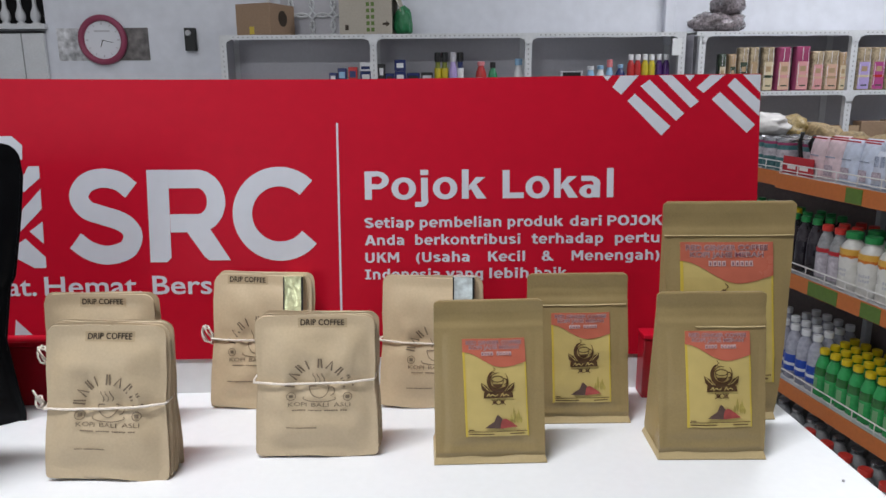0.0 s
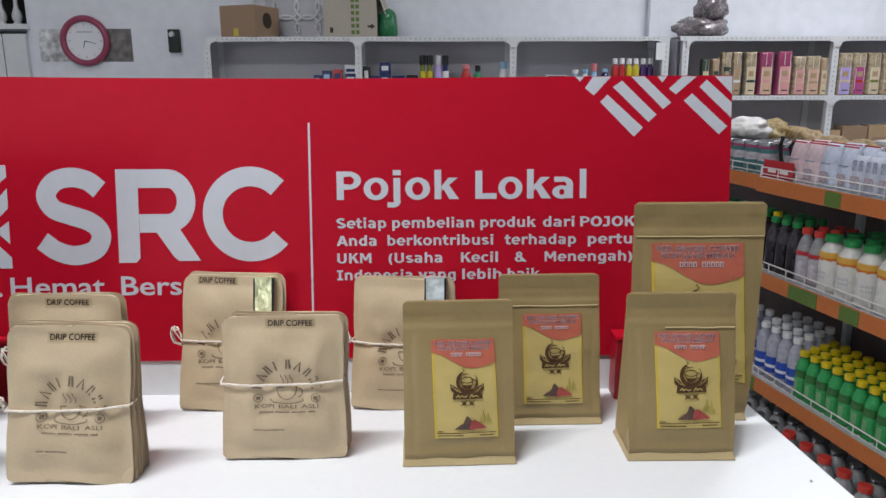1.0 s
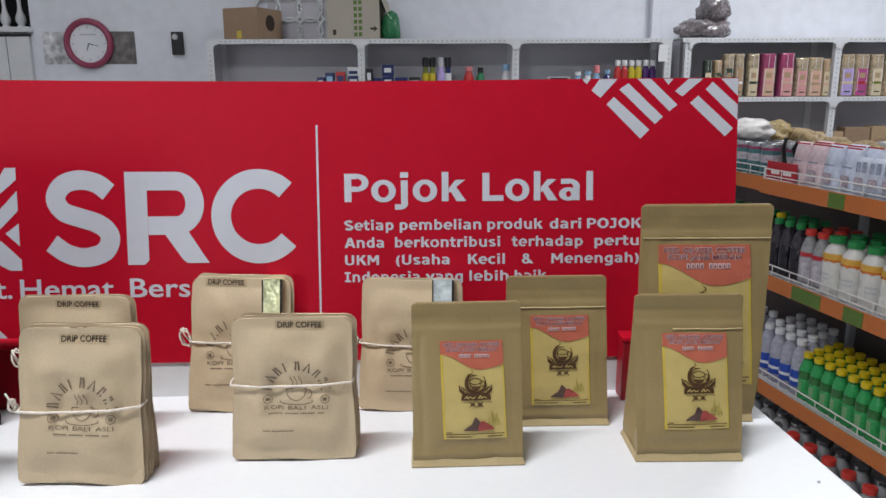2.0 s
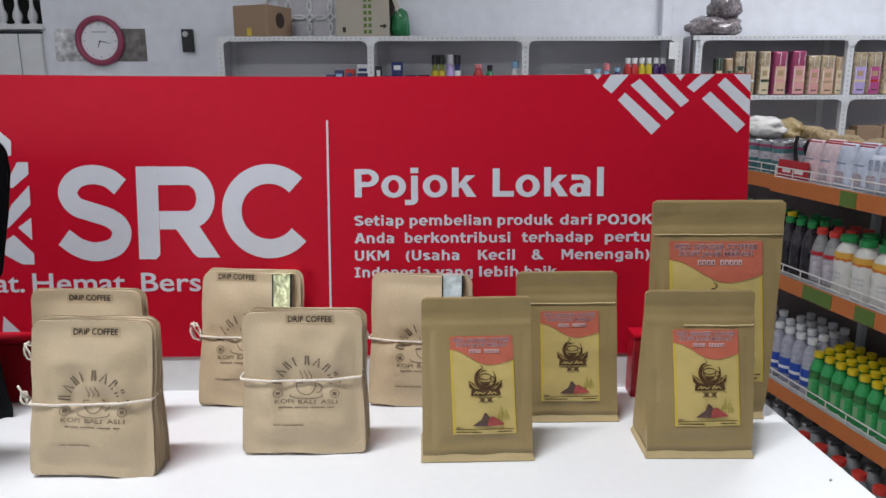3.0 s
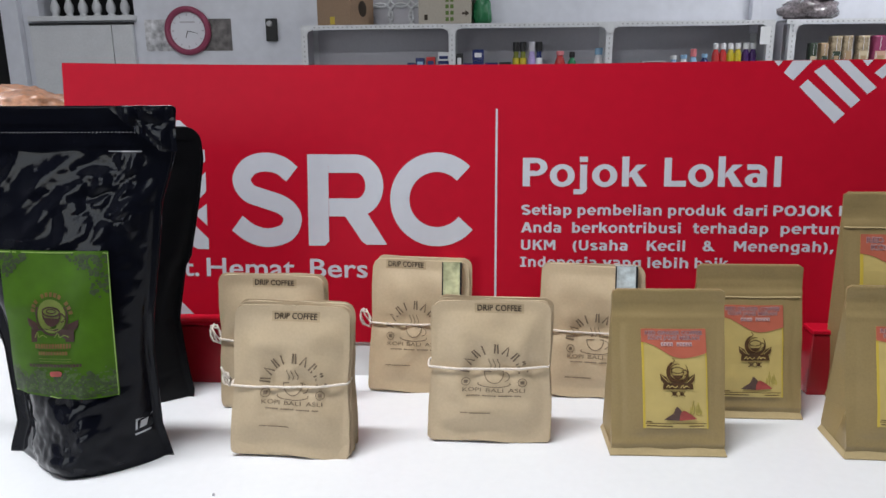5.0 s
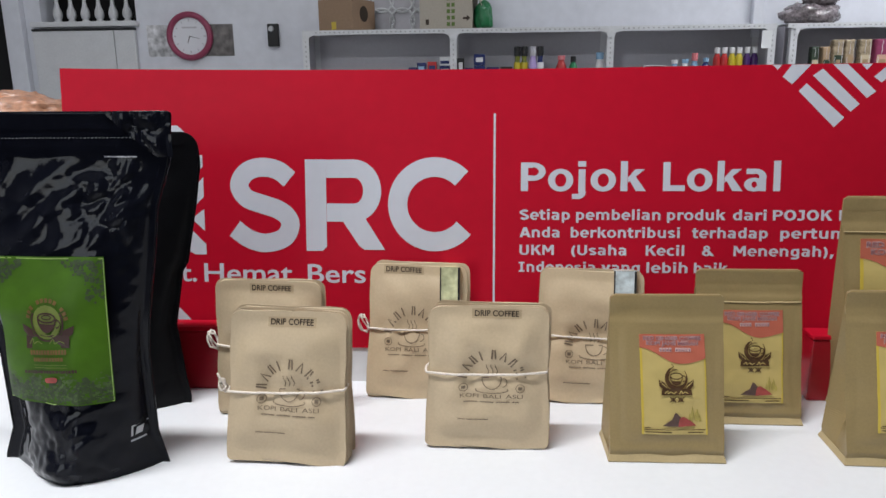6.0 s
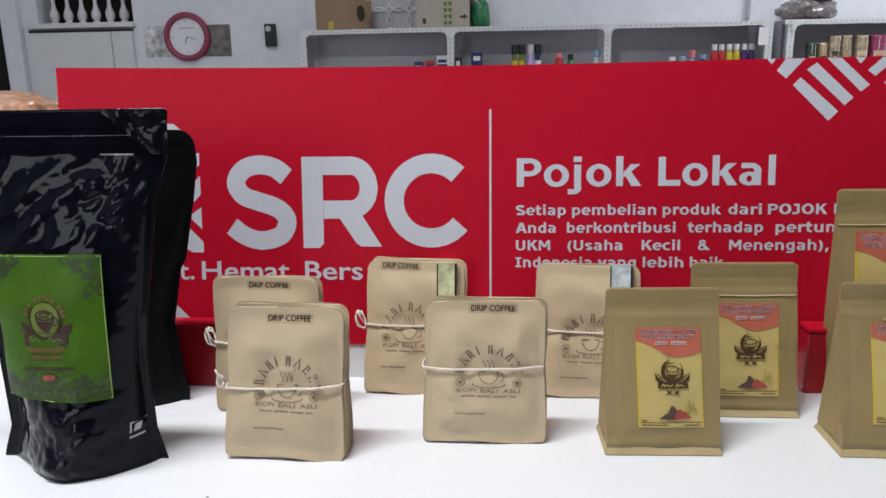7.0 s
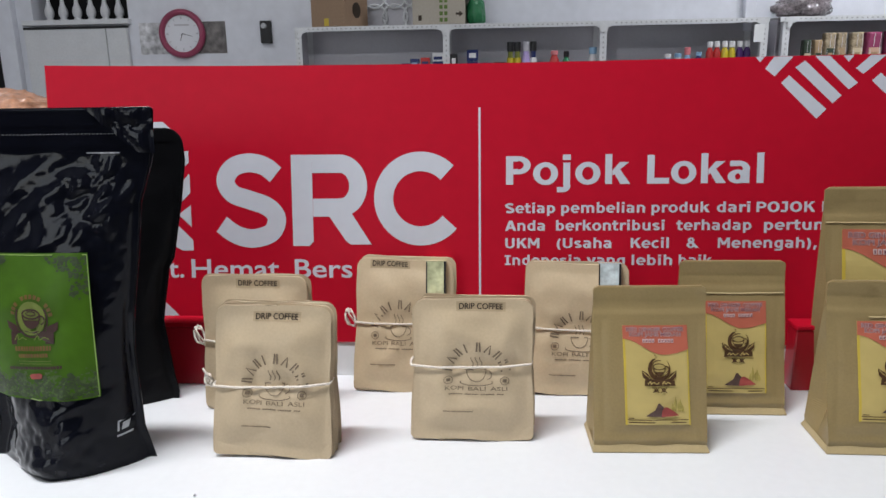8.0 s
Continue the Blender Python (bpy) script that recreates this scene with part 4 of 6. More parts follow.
# ---- black pouches ----
def black_pouch(x, y, yaw, h, top, waist, foot, d, m, seed, lean, label, curl=0.0, amp=1.0):
    """Film pouch: flat top seal, side seams that draw in, and a rounded standing base."""
    th = thing("black_coffee_pouch", pose(x, y, T, 0, 0, yaw), label, "coffee pouch", "black coffee pouches")
    ph = seed * 4.1

    def half_w(v):
        f = v / h
        run = ((0, foot + (0.007 if seed == 1 else -0.004)), (0.03, foot + (0.005 if seed == 1 else 0)), (0.10, foot), (0.33, foot), (0.44, waist), (0.62, waist + (top - waist) * 0.30), (0.75, waist + (top - waist) * 0.48), (0.87, waist + (top - waist) * 0.86), (1.0, top), (1.01, top))
        if seed == 2:
            run = ((0, 0.0815), (0.03, 0.083), (0.10, 0.080), (0.31, 0.0755), (0.51, 0.0885), (0.545, 0.0950), (0.75, 0.1095), (0.89, 0.1175), (0.95, 0.117), (1.0, 0.1135), (1.01, 0.1135))
        for (a, p), (b, q) in zip(run, run[1:]):
            if f <= b:
                return p + (q - p) * (f - a) / (b - a)
        return top

    def depth(v):
        f = v / h
        return d * (max(0, 1 - (f / 0.88) ** 1.6)) ** 1.15 + 0.0010

    def crease(u, v):
        a = noise.noise(Vector((u * 14 + ph, v * 9, ph)))
        c = 1 - 2 * abs(noise.noise(Vector((u * 15 - v * 17, v * 12 + ph, ph * 2))))

        def facet(k, o):
            dist = noise.voronoi(Vector((u * k + o, v * k * 0.8 - u * k * 0.4, ph)))[0]
            return dist[1] - dist[0]

        near = math.exp(-((u - 0.052) / 0.030) ** 2 - ((v - 0.238) / 0.036) ** 2) + 0.8 * math.exp(-((v - 0.030) / 0.024) ** 2) + 0.6 * math.exp(-((u - 0.062) / 0.010) ** 2)
        base = (1 if seed == 1 else 0) * min(1, max(0, (0.105 - v) / 0.03)) * min(1, v / 0.012)
        mid = math.exp(-((u - 0.002) / 0.034) ** 2 - ((v - 0.240) / 0.024) ** 2)
        return amp * (0.0042 * a + 0.0034 * c + (0.0008 + 0.0026 * mid + 0.0032 * near) * facet(30, 1.7) + (0.0003 + 0.0012 * mid + 0.0052 * near) * facet(70, 5.1) + (0.0001 + 0.0006 * mid + 0.0013 * near) * facet(150, 9.3) - 0.0032 + base * (0.0045 * noise.noise(Vector((u * 26 + v * 16, v * 38, ph * 3))) + 0.0052 * facet(34, 2.2) + 0.0018 * facet(85, 7.7)))

    def front(u, v, off):
        f = v / h
        hw = half_w(v)
        s = max(0, 1 - (u / (hw - 0.007)) ** 2)
        fade = 1 if f < 0.84 else max(0.06, 1 - (f - 0.84) / 0.07)
        yy = math.tan(radians(lean)) * v - depth(v) * s ** (1.0 - 0.4 * min(1, f / 0.3)) - crease(u, v) * s ** 0.4 * fade
        x = u - 0.014 * min(1, max(0, (-u - 0.05) / 0.02)) if seed == 1 else u
        return (x, yy - off, v + 0.004 * curl * u / top * (1 if f > .9 else 0))

    nx, nz = 90, 170
    bm = bmesh.new()
    rings = []
    for j in range(nz + 1):
        v = h * j / nz
        hw = half_w(v)
        e = h - v
        r = 0.012 * (1 if seed == 2 else 0.3)
        if e < r:
            hw -= r - math.sqrt(max(0, r * r - (r - e) ** 2))
        us = [-hw * math.cos(math.pi * i / nx) for i in range(nx + 1)]
        ring = [bm.verts.new(front(u, v, 0)) for u in us]
        for u in us[::-1][1:-1]:
            s = max(0, 1 - (u / (half_w(v) - 0.007)) ** 2)
            p = front(u, v, 0)
            ring.append(bm.verts.new((p[0], math.tan(radians(lean)) * v + depth(v) * 0.8 * s ** (1.0 - 0.4 * min(1, v / h / 0.3)) + 0.0012, p[2])))
        rings.append(ring)
    for a, b in zip(rings, rings[1:]):
        for i in range(len(a)):
            k = (i + 1) % len(a)
            bm.faces.new((a[i], a[k], b[k], b[i]))
    bm.faces.new(rings[0]), bm.faces.new(rings[-1])
    part("body", bm, m, th, smooth=True)
    for g in (-1, 1):
        part("side_seam", tube([front(g * half_w(h * k / 28) * 0.985, h * k / 28, 0.0001) for k in range(2, 27)], 0.0005, 6), BLACKMATT, th, "pressed side seam", smooth=True)
    part("zip_ridge", patch(-top * 0.86, top * 0.86, h * 0.885, h * 0.892, front, 0.0009, 20, 1), m, th)
    part("top_seal", patch(-top * 0.93, top * 0.93, h * 0.955, h * 0.985, front, 0.0006, 20, 2), m, th)
    return th, front, half_w


bag, bfront, bhw = black_pouch(-0.301, 0.870, 0, 0.315, 0.106, 0.068, 0.064, 0.042, BLACKFILM, 1, -1.0, "shiny black film coffee pouch with a green printed label")
bmx = bmesh.new()
for k in range(62):
    u = -0.100 + k * 0.0032
    poly([[(u, 0.2935), (u + 0.0013, 0.2935), (u + 0.0013, 0.29395), (u, 0.29395)]], bfront, 0.0007, bmx)
part("tear_perforation", bmx, SILVERINK, bag, "dotted tear line")
part("fine_print", patch(0.046, 0.074, 0.2788, 0.2778, bfront, 0.0007, 6, 1), PANEL, bag)
part("corner_mark", poly([[(0.0480, 0.0345), (0.0492, 0.0345), (0.0500, 0.0430), (0.0568, 0.0440), (0.0570, 0.0450), (0.0492, 0.0444)], [(0.0502, 0.0348), (0.0538, 0.0352), (0.0550, 0.0418), (0.0515, 0.0414)]], bfront, 0.0008), SILVERINK, bag, "small silver printed mark")
part("corner_mark_text", patch(0.0475, 0.0555, 0.0295, 0.0312, bfront, 0.0008, 3, 1), SILVERINK, bag)


def labf(u, v, off):
    """The label lies on the film, smoothing its creases."""
    u, v = u * 0.96 - 0.0035, v - 0.005
    p = bfront(u, v, off)
    q = bfront(u * 0.6, v * 0.8 + 0.028, off)
    return (u, p[1] * 0.5 + q[1] * 0.5 - 0.0022, v)


glab = part("label", patch(-0.050, 0.050, 0.079, 0.203, labf, 0.0010, 40, 50), GREEN, bag, "green printed label", smooth=True)
rnd = random.Random(8)
part("folded_corner", patch(0.050, 0.1048, 0.277, 0.3147, lambda u, v, off: (u, bfront(u, v, 0)[1] - 0.0016 - 0.0030 * abs(noise.noise(Vector((u * 70, v * 60, 3)))) * min(1, max(0, u - 0.050) / 0.01), v), 0, 22, 16, low=lambda f: 0.3140 - 0.036 * min(1, f * 1.35)), BLACKFILM, bag, "creased shiny top corner")
part("label_border", band([(-0.0495, 0.0795), (0.0, 0.0795), (0.0495, 0.0795), (0.0495, 0.110), (0.0495, 0.160), (0.0495, 0.2015), (0.0, 0.2015), (-0.0495, 0.2015)], 0.0008, labf, 0.0016), PALEGREEN, glab)


def leaves(n, u0, u1, v0, v1, size, keep):
    b = bmesh.new()
    for _ in range(n):
        u, v = rnd.uniform(u0, u1), rnd.uniform(v0, v1)
        if not keep(u, v):
            continue
        a, s = rnd.uniform(0, 6.28), size * rnd.uniform(0.6, 1.4)
        pts = []
        for k in range(7):
            t = a + k * 0.898
            rr = s * (1 if k % 2 else 0.7)
            pts.append((min(0.049, max(-0.049, u + rr * math.cos(t))), max(0.0802, min(0.201, v + rr * 0.8 * math.sin(t)))))
        poly([pts], labf, 0.00125 + rnd.uniform(0, 0.0001), b)
    return b


part("leaf_print", leaves(760, -0.049, 0.049, 0.080, 0.108, 0.0019, lambda u, v: v < 0.093 + 0.010 * math.sin(u * 130 + 1) ** 2), LEAFDK, glab, "dark green leaf border")
part("leaf_print", leaves(320, -0.049, 0.049, 0.083, 0.108, 0.0016, lambda u, v: v < 0.096 + 0.010 * math.sin(u * 110) ** 2), LEAFMD, glab, "mid green leaf border")
part("leaf_print", leaves(260, 0.010, 0.049, 0.160, 0.2005, 0.0018, lambda u, v: (u - 0.010) * 1.0 > (0.2005 - v) * 1.15 or abs(u - 0.038) < 0.004 and v > 0.165), LEAFDK, glab, "green bean print")
part("leaf_print", leaves(110, -0.049, -0.020, 0.178, 0.2005, 0.0021, lambda u, v: (-0.020 - u) > (0.2005 - v) * 1.2), LEAFDK, glab, "green bean print")
part("emblem_disc", poly([arc(-0.0015, 0.150, 0.0135, 0.0135, 0, 352, 26)], labf, 0.0014), DISC, glab)
bmx = bmesh.new()
for k in range(13):
    if k in (3, 9):
        continue
    t0, t1 = 8 + k * 12.8, 8 + k * 12.8 + 9
    band(arc(-0.0015, 0.1490, 0.0185, 0.0185, t0, t1, 3), 0.0036, labf, 0.0016, bmx)
part("arched_print", bmx, RUST, glab, "arch of rust-brown printed bars")
em = band(arc(-0.0015, 0.149, 0.0150, 0.0150, 150, 395, 26), 0.0016, labf, 0.0016)
poly([[(-0.0225, 0.1265), (0.0185, 0.1285), (0.0185, 0.1385), (0.0, 0.1395), (-0.0225, 0.1375)]], labf, 0.0019, em)
for g in (-1, 1):
    gx = -0.0015 + g * 0.012
    poly([[(gx, 0.1370), (gx + g * 0.003, 0.1430), (gx + g * 0.0125, 0.1470), (gx + g * 0.0115, 0.1405), (gx + g * 0.006, 0.1365)]], labf, 0.0017, em)
band(arc(-0.0015, 0.1525, 0.0085, 0.0110, 180, 360, 16), 0.0014, labf, 0.0018, em)
poly([arc(-0.0015, 0.1490, 0.0080, 0.0070, 190, 350, 12)], labf, 0.0018, em)
band(arc(-0.0015, 0.1530, 0.0083, 0.0038, 0, 360, 20), 0.0014, labf, 0.0020, em)
band(arc(-0.0015, 0.1535, 0.0045, 0.0018, 0, 360, 14), 0.0010, labf, 0.0020, em)
band(arc(0.0075, 0.1485, 0.0038, 0.0034, -90, 90, 8), 0.0013, labf, 0.0018, em)
part("label_emblem", em, MAROON, glab, "maroon cup emblem over a ribbon")
bmx = band(arc(-0.0015, 0.149, 0.0128, 0.0128, 170, 375, 22), 0.0011, labf, 0.0018)
band(arc(-0.0015, 0.1475, 0.0105, 0.0088, 200, 340, 14), 0.0008, labf, 0.0021, bmx)
for k, run in enumerate((((-0.018, 0.1310), (-0.0155, 0.1355), (-0.014, 0.1315), (-0.010, 0.1335), (-0.006, 0.1318)), ((0.001, 0.1318), (0.0045, 0.1358), (0.006, 0.1320), (0.010, 0.1340), (0.0145, 0.1325)))):
    band(smooth_run(run, 4), 0.0008, labf, 0.0024, bmx)
part("emblem_ring", bmx, DISC, glab)
for w_, vv, tt, pm in ((0.0170, 0.1222, 0.0040, RUST), (0.0140, 0.1166, 0.0032, RUST), (0.0250, 0.1060, 0.0026, MAROON)):
    bmx = bmesh.new()
    k = -w_ - 0.002
    while k < w_ - 0.002:
        stp = rnd.uniform(0.0020, 0.0034)
        sl = (k + 0.002) * 0.05
        poly([[(k, vv + sl), (k + stp * 0.8, vv + sl), (k + stp * 0.8, vv + tt + sl), (k, vv + tt + sl)]], labf, 0.0017, bmx)
        k += stp
    part("label_print", bmx, pm, glab, "row of dark unreadable print")
bmx = bmesh.new()
for vv in (0.1128, 0.1105):
    band([(-0.016, vv), (0.0, vv + 0.0005), (0.015, vv + 0.001)], 0.0004, labf, 0.0017, bmx)
part("label_rule", bmx, DISC, glab, "thin ochre rules")
part("label_badge", poly([smooth_run([(-0.0055, 0.0975), (-0.0070, 0.0995), (-0.0055, 0.1018), (0.0035, 0.1028), (0.0050, 0.1006), (0.0035, 0.0982)], 3)], labf, 0.0021), CRIMSON, glab, "small red badge")
bag2, _, _ = black_pouch(-0.343, 0.992, 0, 0.290, 0.1150, 0.0985, 0.084, 0.030, BLACKMATT, 2, -1.5, "matt black coffee pouch standing behind the labelled one", amp=0.5)

# crumbs on the table
for cx_, cy_ in ((0.525, 0.853), (-0.169, 0.808)):
    bm = bmesh.new()
    bmesh.ops.create_icosphere(bm, subdivisions=1, radius=0.0014)
    cr = part("crumb", bm, PANEL)
    cr.location = (cx_, cy_, T + 0.001)
    tagged(cr, "tiny grey crumb lying on the table", "crumb")


# ---- back wall things ----
ck = thing("wall_clock", pose(-1.745, WT, 1.353), "round wall clock with a maroon rim and white face", "clock")
o = part("rim", lathe([(0.106, 0.0), (0.139, 0.004), (0.141, 0.022), (0.132, 0.036), (0.118, 0.038), (0.108, 0.028), (0.106, 0.012)], 40), CLOCKRIM, ck, smooth=True)
o.matrix_basis = pose(0, 0, 0, 90)
o = part("face", lathe([(0, 0.014), (0.109, 0.014), (0.109, 0.010), (0, 0.010)], 40), CLOCKFACE, ck)
o.matrix_basis = pose(0, 0, 0, 90)
for ang, ln, w in ((200, 0.042, 0.006), (105, 0.062, 0.004)):
    a = radians(ang)
    d = Vector((math.sin(a), math.cos(a)))
    n = Vector((d.y, -d.x)) * w / 2
    part("pointer", poly([[tuple(-n), tuple(n), tuple(n * 0.5 + d * ln), tuple(-n * 0.5 + d * ln)]], flat, 0.016 + w / 4), BLACK, ck)
for k in range(12):
    a = radians(30 * k)
    d = Vector((math.sin(a), math.cos(a)))
    n = Vector((d.y, -d.x)) * (0.004 if k % 3 == 0 else 0.0022)
    part("hour_mark", poly([[tuple(d * 0.084 - n), tuple(d * 0.084 + n), tuple(d * 0.097 + n), tuple(d * 0.097 - n)]], flat, 0.0155), PANEL, ck)
part("dial_print", poly([[(-0.045, 0.045), (0.045, 0.045), (0.045, 0.054), (-0.045, 0.054)]], flat, 0.0152), PANEL, ck, "faint grey bar of print")

po = thing("photo_poster", pose(-1.75, WT, 1.329), "grey monochrome photo print pasted on the wall", "poster")
part("sheet", box(-0.263, 0.05, -0.003, 0, -0.091, 0.091), mat("pale_photo_print", (0.52, 0.52, 0.54), 0.4, var=0.85, scale=10, fine=26), po)
part("sheet", box(0.05, 0.264, -0.0035, 0, -0.091, 0.091), mat("dark_photo_print", (0.12, 0.11, 0.108), 0.4, var=1.1, scale=8, fine=22), po)

sw = thing("wall_switch", pose(-1.238, WT, 1.352), "small black wall switch box with a round dial", "switch")
part("housing", box(-0.032, 0.032, -0.03, 0, -0.064, 0.064, 0.004), BLACK, sw)
o = part("dial", lathe([(0, 0.012), (0.014, 0.012), (0.017, 0)], 18), SILVERINK, sw)
o.matrix_basis = pose(-0.008, -0.03, 0.035, 90)

vent = thing("vent_block", pose(-0.47, WT, 1.36), "white pierced vent block of interlaced rings", "vent", kind="structure")
# grey sheet in place of openings, standing for the shade inside them
part("backing", box(-0.24, 0.24, -0.008, 0, 0, 0.48), PANEL, vent)
part("frame", box(-0.25, 0.25, -0.03, -0.002, -0.015, 0.012, 0.003), STEEL, vent)
for i in range(5):
    for j in range(4):
        pts = [(-0.24 + 0.12 * i + 0.07 * math.cos(q * 0.3142), -0.016, 0.06 + 0.12 * j + 0.07 * math.sin(q * 0.3142)) for q in range(20)]
        part("ring", tube(pts, 0.008, 6, True), STEEL, vent)


# ---- steel racks on the back wall ----
def rack(x0, x1, posts, shelves, label):
    th = thing("storage_rack", pose(0, 4.35, 0), label, "rack", "slotted steel racks")
    for px in posts:
        p = part("post", box(px - 0.018, px + 0.018, 0.0, 0.003, FL, 1.345), STEEL, th)
        # slots are flat marks whose grey paints the shade inside them
        bm = bmesh.new()
        for k in range(30):
            z = 0.55 + k * 0.0265
            poly([[(px - 0.003, z), (px + 0.003, z), (px + 0.003, z + 0.010), (px - 0.003, z + 0.010)]], flat, 0.0008, bm)
        part("slot_shade_marks", bm, HOLE, p)
        part("post", box(px - 0.018, px - 0.015, 0.003, 0.035, FL, 1.345), STEEL, th)
        part("post", box(px - 0.018, px + 0.018, 0.262, 0.265, FL, 1.345), STEEL, th)
    for z in shelves:
        s = part("shelf", box(x0, x1, -0.004, 0.275, z - 0.002, z, 0), STEEL, th)
        part("shelf_lip", box(x0, x1, -0.006, -0.0035, z - 0.024, z), STEEL, s)
        # row of slots along the lip, again flat marks in the shade's grey
        bm = bmesh.new()
        k = x0 + 0.02
        while k < x1 - 0.02:
            poly([[(k, z - 0.015), (k + 0.009, z - 0.015), (k + 0.009, z - 0.009), (k, z - 0.009)]], flat, 0.0068, bm)
            k += 0.026
        part("slot_shade_marks", bm, HOLE, s)
        for px in posts:
            for g in (-1, 1):
                if x0 < px + g * 0.05 < x1:
                    part("corner_plate", poly([[(px, z - 0.004), (px + g * 0.046, z - 0.004), (px + g * 0.044, z - 0.028), (px + g * 0.026, z - 0.034), (px + g * 0.017, z - 0.058), (px, z - 0.058)][::g]], flat, 0.0072), STEEL, s)
    # added sheet: its grey paints the shade on the white wall behind the rack
    part("back_panel", box(x0 + 0.002, x1 - 0.002, 0.268, 0.272, 0.3, 1.345), PANEL, th, "grey sheet standing in for the shaded wall behind")
    part("side_panel", box(x0, x0 + 0.002, 0.036, 0.262, 0.3, 1.345), PANEL, th)
    part("side_panel", box(x1 - 0.002, x1, 0.036, 0.262, 0.3, 1.345), PANEL, th)
    return th


rack(-0.99, 1.545, (-0.975, -0.160, 0.685, 1.527), (1.355, 1.035, 0.70), "white slotted steel rack with small bottles and packs")
rack(1.60, 3.55, (1.637, 2.475, 3.31), (1.355, 1.035, 0.70), "white slotted steel rack with boxed bottles")
card = thing("price_card", pose(1.495, 4.346, 1.275), "blank white card clipped to a rack post", "card")
part("sheet", box(-0.028, 0.024, -0.0105, -0.0095, -0.045, 0.045), WHITEBOARD, card)

# cartons and bags on top of the racks
c1 = thing("carton", pose(-0.80, 4.37, 1.356, 0, 0, -22), "brown corrugated carton, closed, on the rack top", "carton", "cartons on the rack")
part("body", box(-0.12, 0.10, 0.0, 0.24, 0, 0.165, 0.003), CARD, c1)
part("tape", box(-0.035, -0.005, -0.001, 0.0, 0.005, 0.045), YELLOW, c1, "yellow sticker")
o = part("hole_print", lathe([(0, 0), (0.042, 0), (0.042, 0.001), (0, 0.001)], 20), INK, c1, "dark round print")
o.matrix_basis = pose(0.1005, 0.12, 0.09, 0, 90, 0)
c2 = thing("carton", pose(-0.20, 4.37, 1.356, 0, 0, -6), "pale carton with green squares printed and an open flap", "carton", "cartons on the rack")
part("body", box(-0.145, 0.145, 0, 0.22, 0, 0.23, 0.003), CARDL, c2)
for i in range(2):
    for j in range(6):
        part("square_print", box(0.005 + i * 0.026, 0.023 + i * 0.026, -0.0012, -0.0004, 0.014 + j * 0.033, 0.034 + j * 0.033), TAG, c2)
part("arrow_print", poly([[(0.094, 0.047), (0.114, 0.047), (0.114, 0.037), (0.135, 0.053), (0.114, 0.069), (0.114, 0.059), (0.094, 0.059)]], flat, 0.0008), INK, c2)
part("mark_print", box(-0.112, -0.094, -0.0012, -0.0004, 0.022, 0.05), INK, c2)
o = part("flap", box(0, 0.004, 0.0, 0.22, -0.12, 0.0), CARDL, c2)
o.matrix_basis = pose(0.147, 0, 0.228, 0, -22, 0)


def lump(name, x, y, z, sx, sy, sz, material, label, category, seed, rough=0.25, freq=9, sub=4):
    bm = bmesh.new()
    bmesh.ops.create_icosphere(bm, subdivisions=sub, radius=1)
    for v in bm.verts:
        n = noise.noise(v.co * 1.6 + Vector((seed, 0, 0))) * rough + noise.noise(v.co * freq * 0.5 + Vector((0, seed, 0))) * rough * 0.55
        c = v.co * (1 + n)
        v.co = Vector((c.x * sx, c.y * sy, max(c.z, -0.72) * sz))
    lo = min(v.co.z for v in bm.verts)
    for v in bm.verts:
        v.co.z -= lo
    ob = part(name, bm, material, smooth=True)
    ob.location = (x, y, z)
    return tagged(ob, label, category)


lump("green_bag", 0.0, 4.42, 1.356, 0.055, 0.07, 0.085, plastic("green_plastic_bag", (0.015, 0.15, 0.055), 0.35, bump=0.9, bscale=26), "crumpled green plastic bag beside a carton", "bag", 3)
lump("plastic_sack", 1.755, 4.46, 1.356, 0.150, 0.10, 0.066, BROWNBAG, "dark goods wrapped in clear plastic on the rack", "bag", 5, 0.3, 14)
lump("plastic_sack", 1.805, 4.47, 1.450, 0.090, 0.09, 0.085, BROWNBAG, "dark plastic-wrapped bundle lying on another", "bag", 9, 0.32, 14)


# ---- bottles and packs ----
def bottle(m, r, h, neck, cap_h, body_m, cap_m, lab_m=None, lab=(0.3, 0.6), label="", category="bottle", group="", n=16, shoulder=0.62):
    th = thing("bottle", m, label, category, group)
    zs = (h - cap_h) * shoulder
    zt = h - cap_h
    part("body", lathe([(0, 0.0), (r * 0.85, 0.0), (r, 0.006), (r, zs * 0.4), (r * 0.965, zs * 0.46), (r, zs * 0.52), (r, zs), (r * 0.96, zs + (zt - zs) * 0.28), (r * 0.72, zs + (zt - zs) * 0.66), (neck, zt - 0.006), (neck, zt)], n), body_m, th, smooth=True)
    part("cap", lathe([(neck * 1.0, zt - 0.001), (neck * 1.28, zt), (neck * 1.28, h - 0.002), (neck * 1.12, h), (0, h)], n), cap_m, th)
    if lab_m:
        part("label", lathe([(r + 0.0004, h * lab[0]), (r + 0.0008, h * lab[0] + 0.001), (r + 0.0008, h * lab[1] - 0.001), (r + 0.0004, h * lab[1])], n), lab_m, th, smooth=True)
    return th


def row(first, spots):
    for m in spots:
        copy_thing(first, m)


def pack(m, w, d, h, body_m, strips, label, category="pack", group="", bev=0.003, name="pack"):
    """A small carton or packet with coloured printed strips (z0, z1, material, inset)."""
    th = thing(name, m, label, category, group)
    part("body", box(-w / 2, w / 2, -d / 2, d / 2, 0, h, bev), body_m, th)
    for z0, z1, sm, ins in strips:
        part("print", box(-w / 2 + ins, w / 2 - ins, -d / 2 - 0.0012, -d / 2 - 0.0002, h * z0, h * z1), sm, th)
    return th


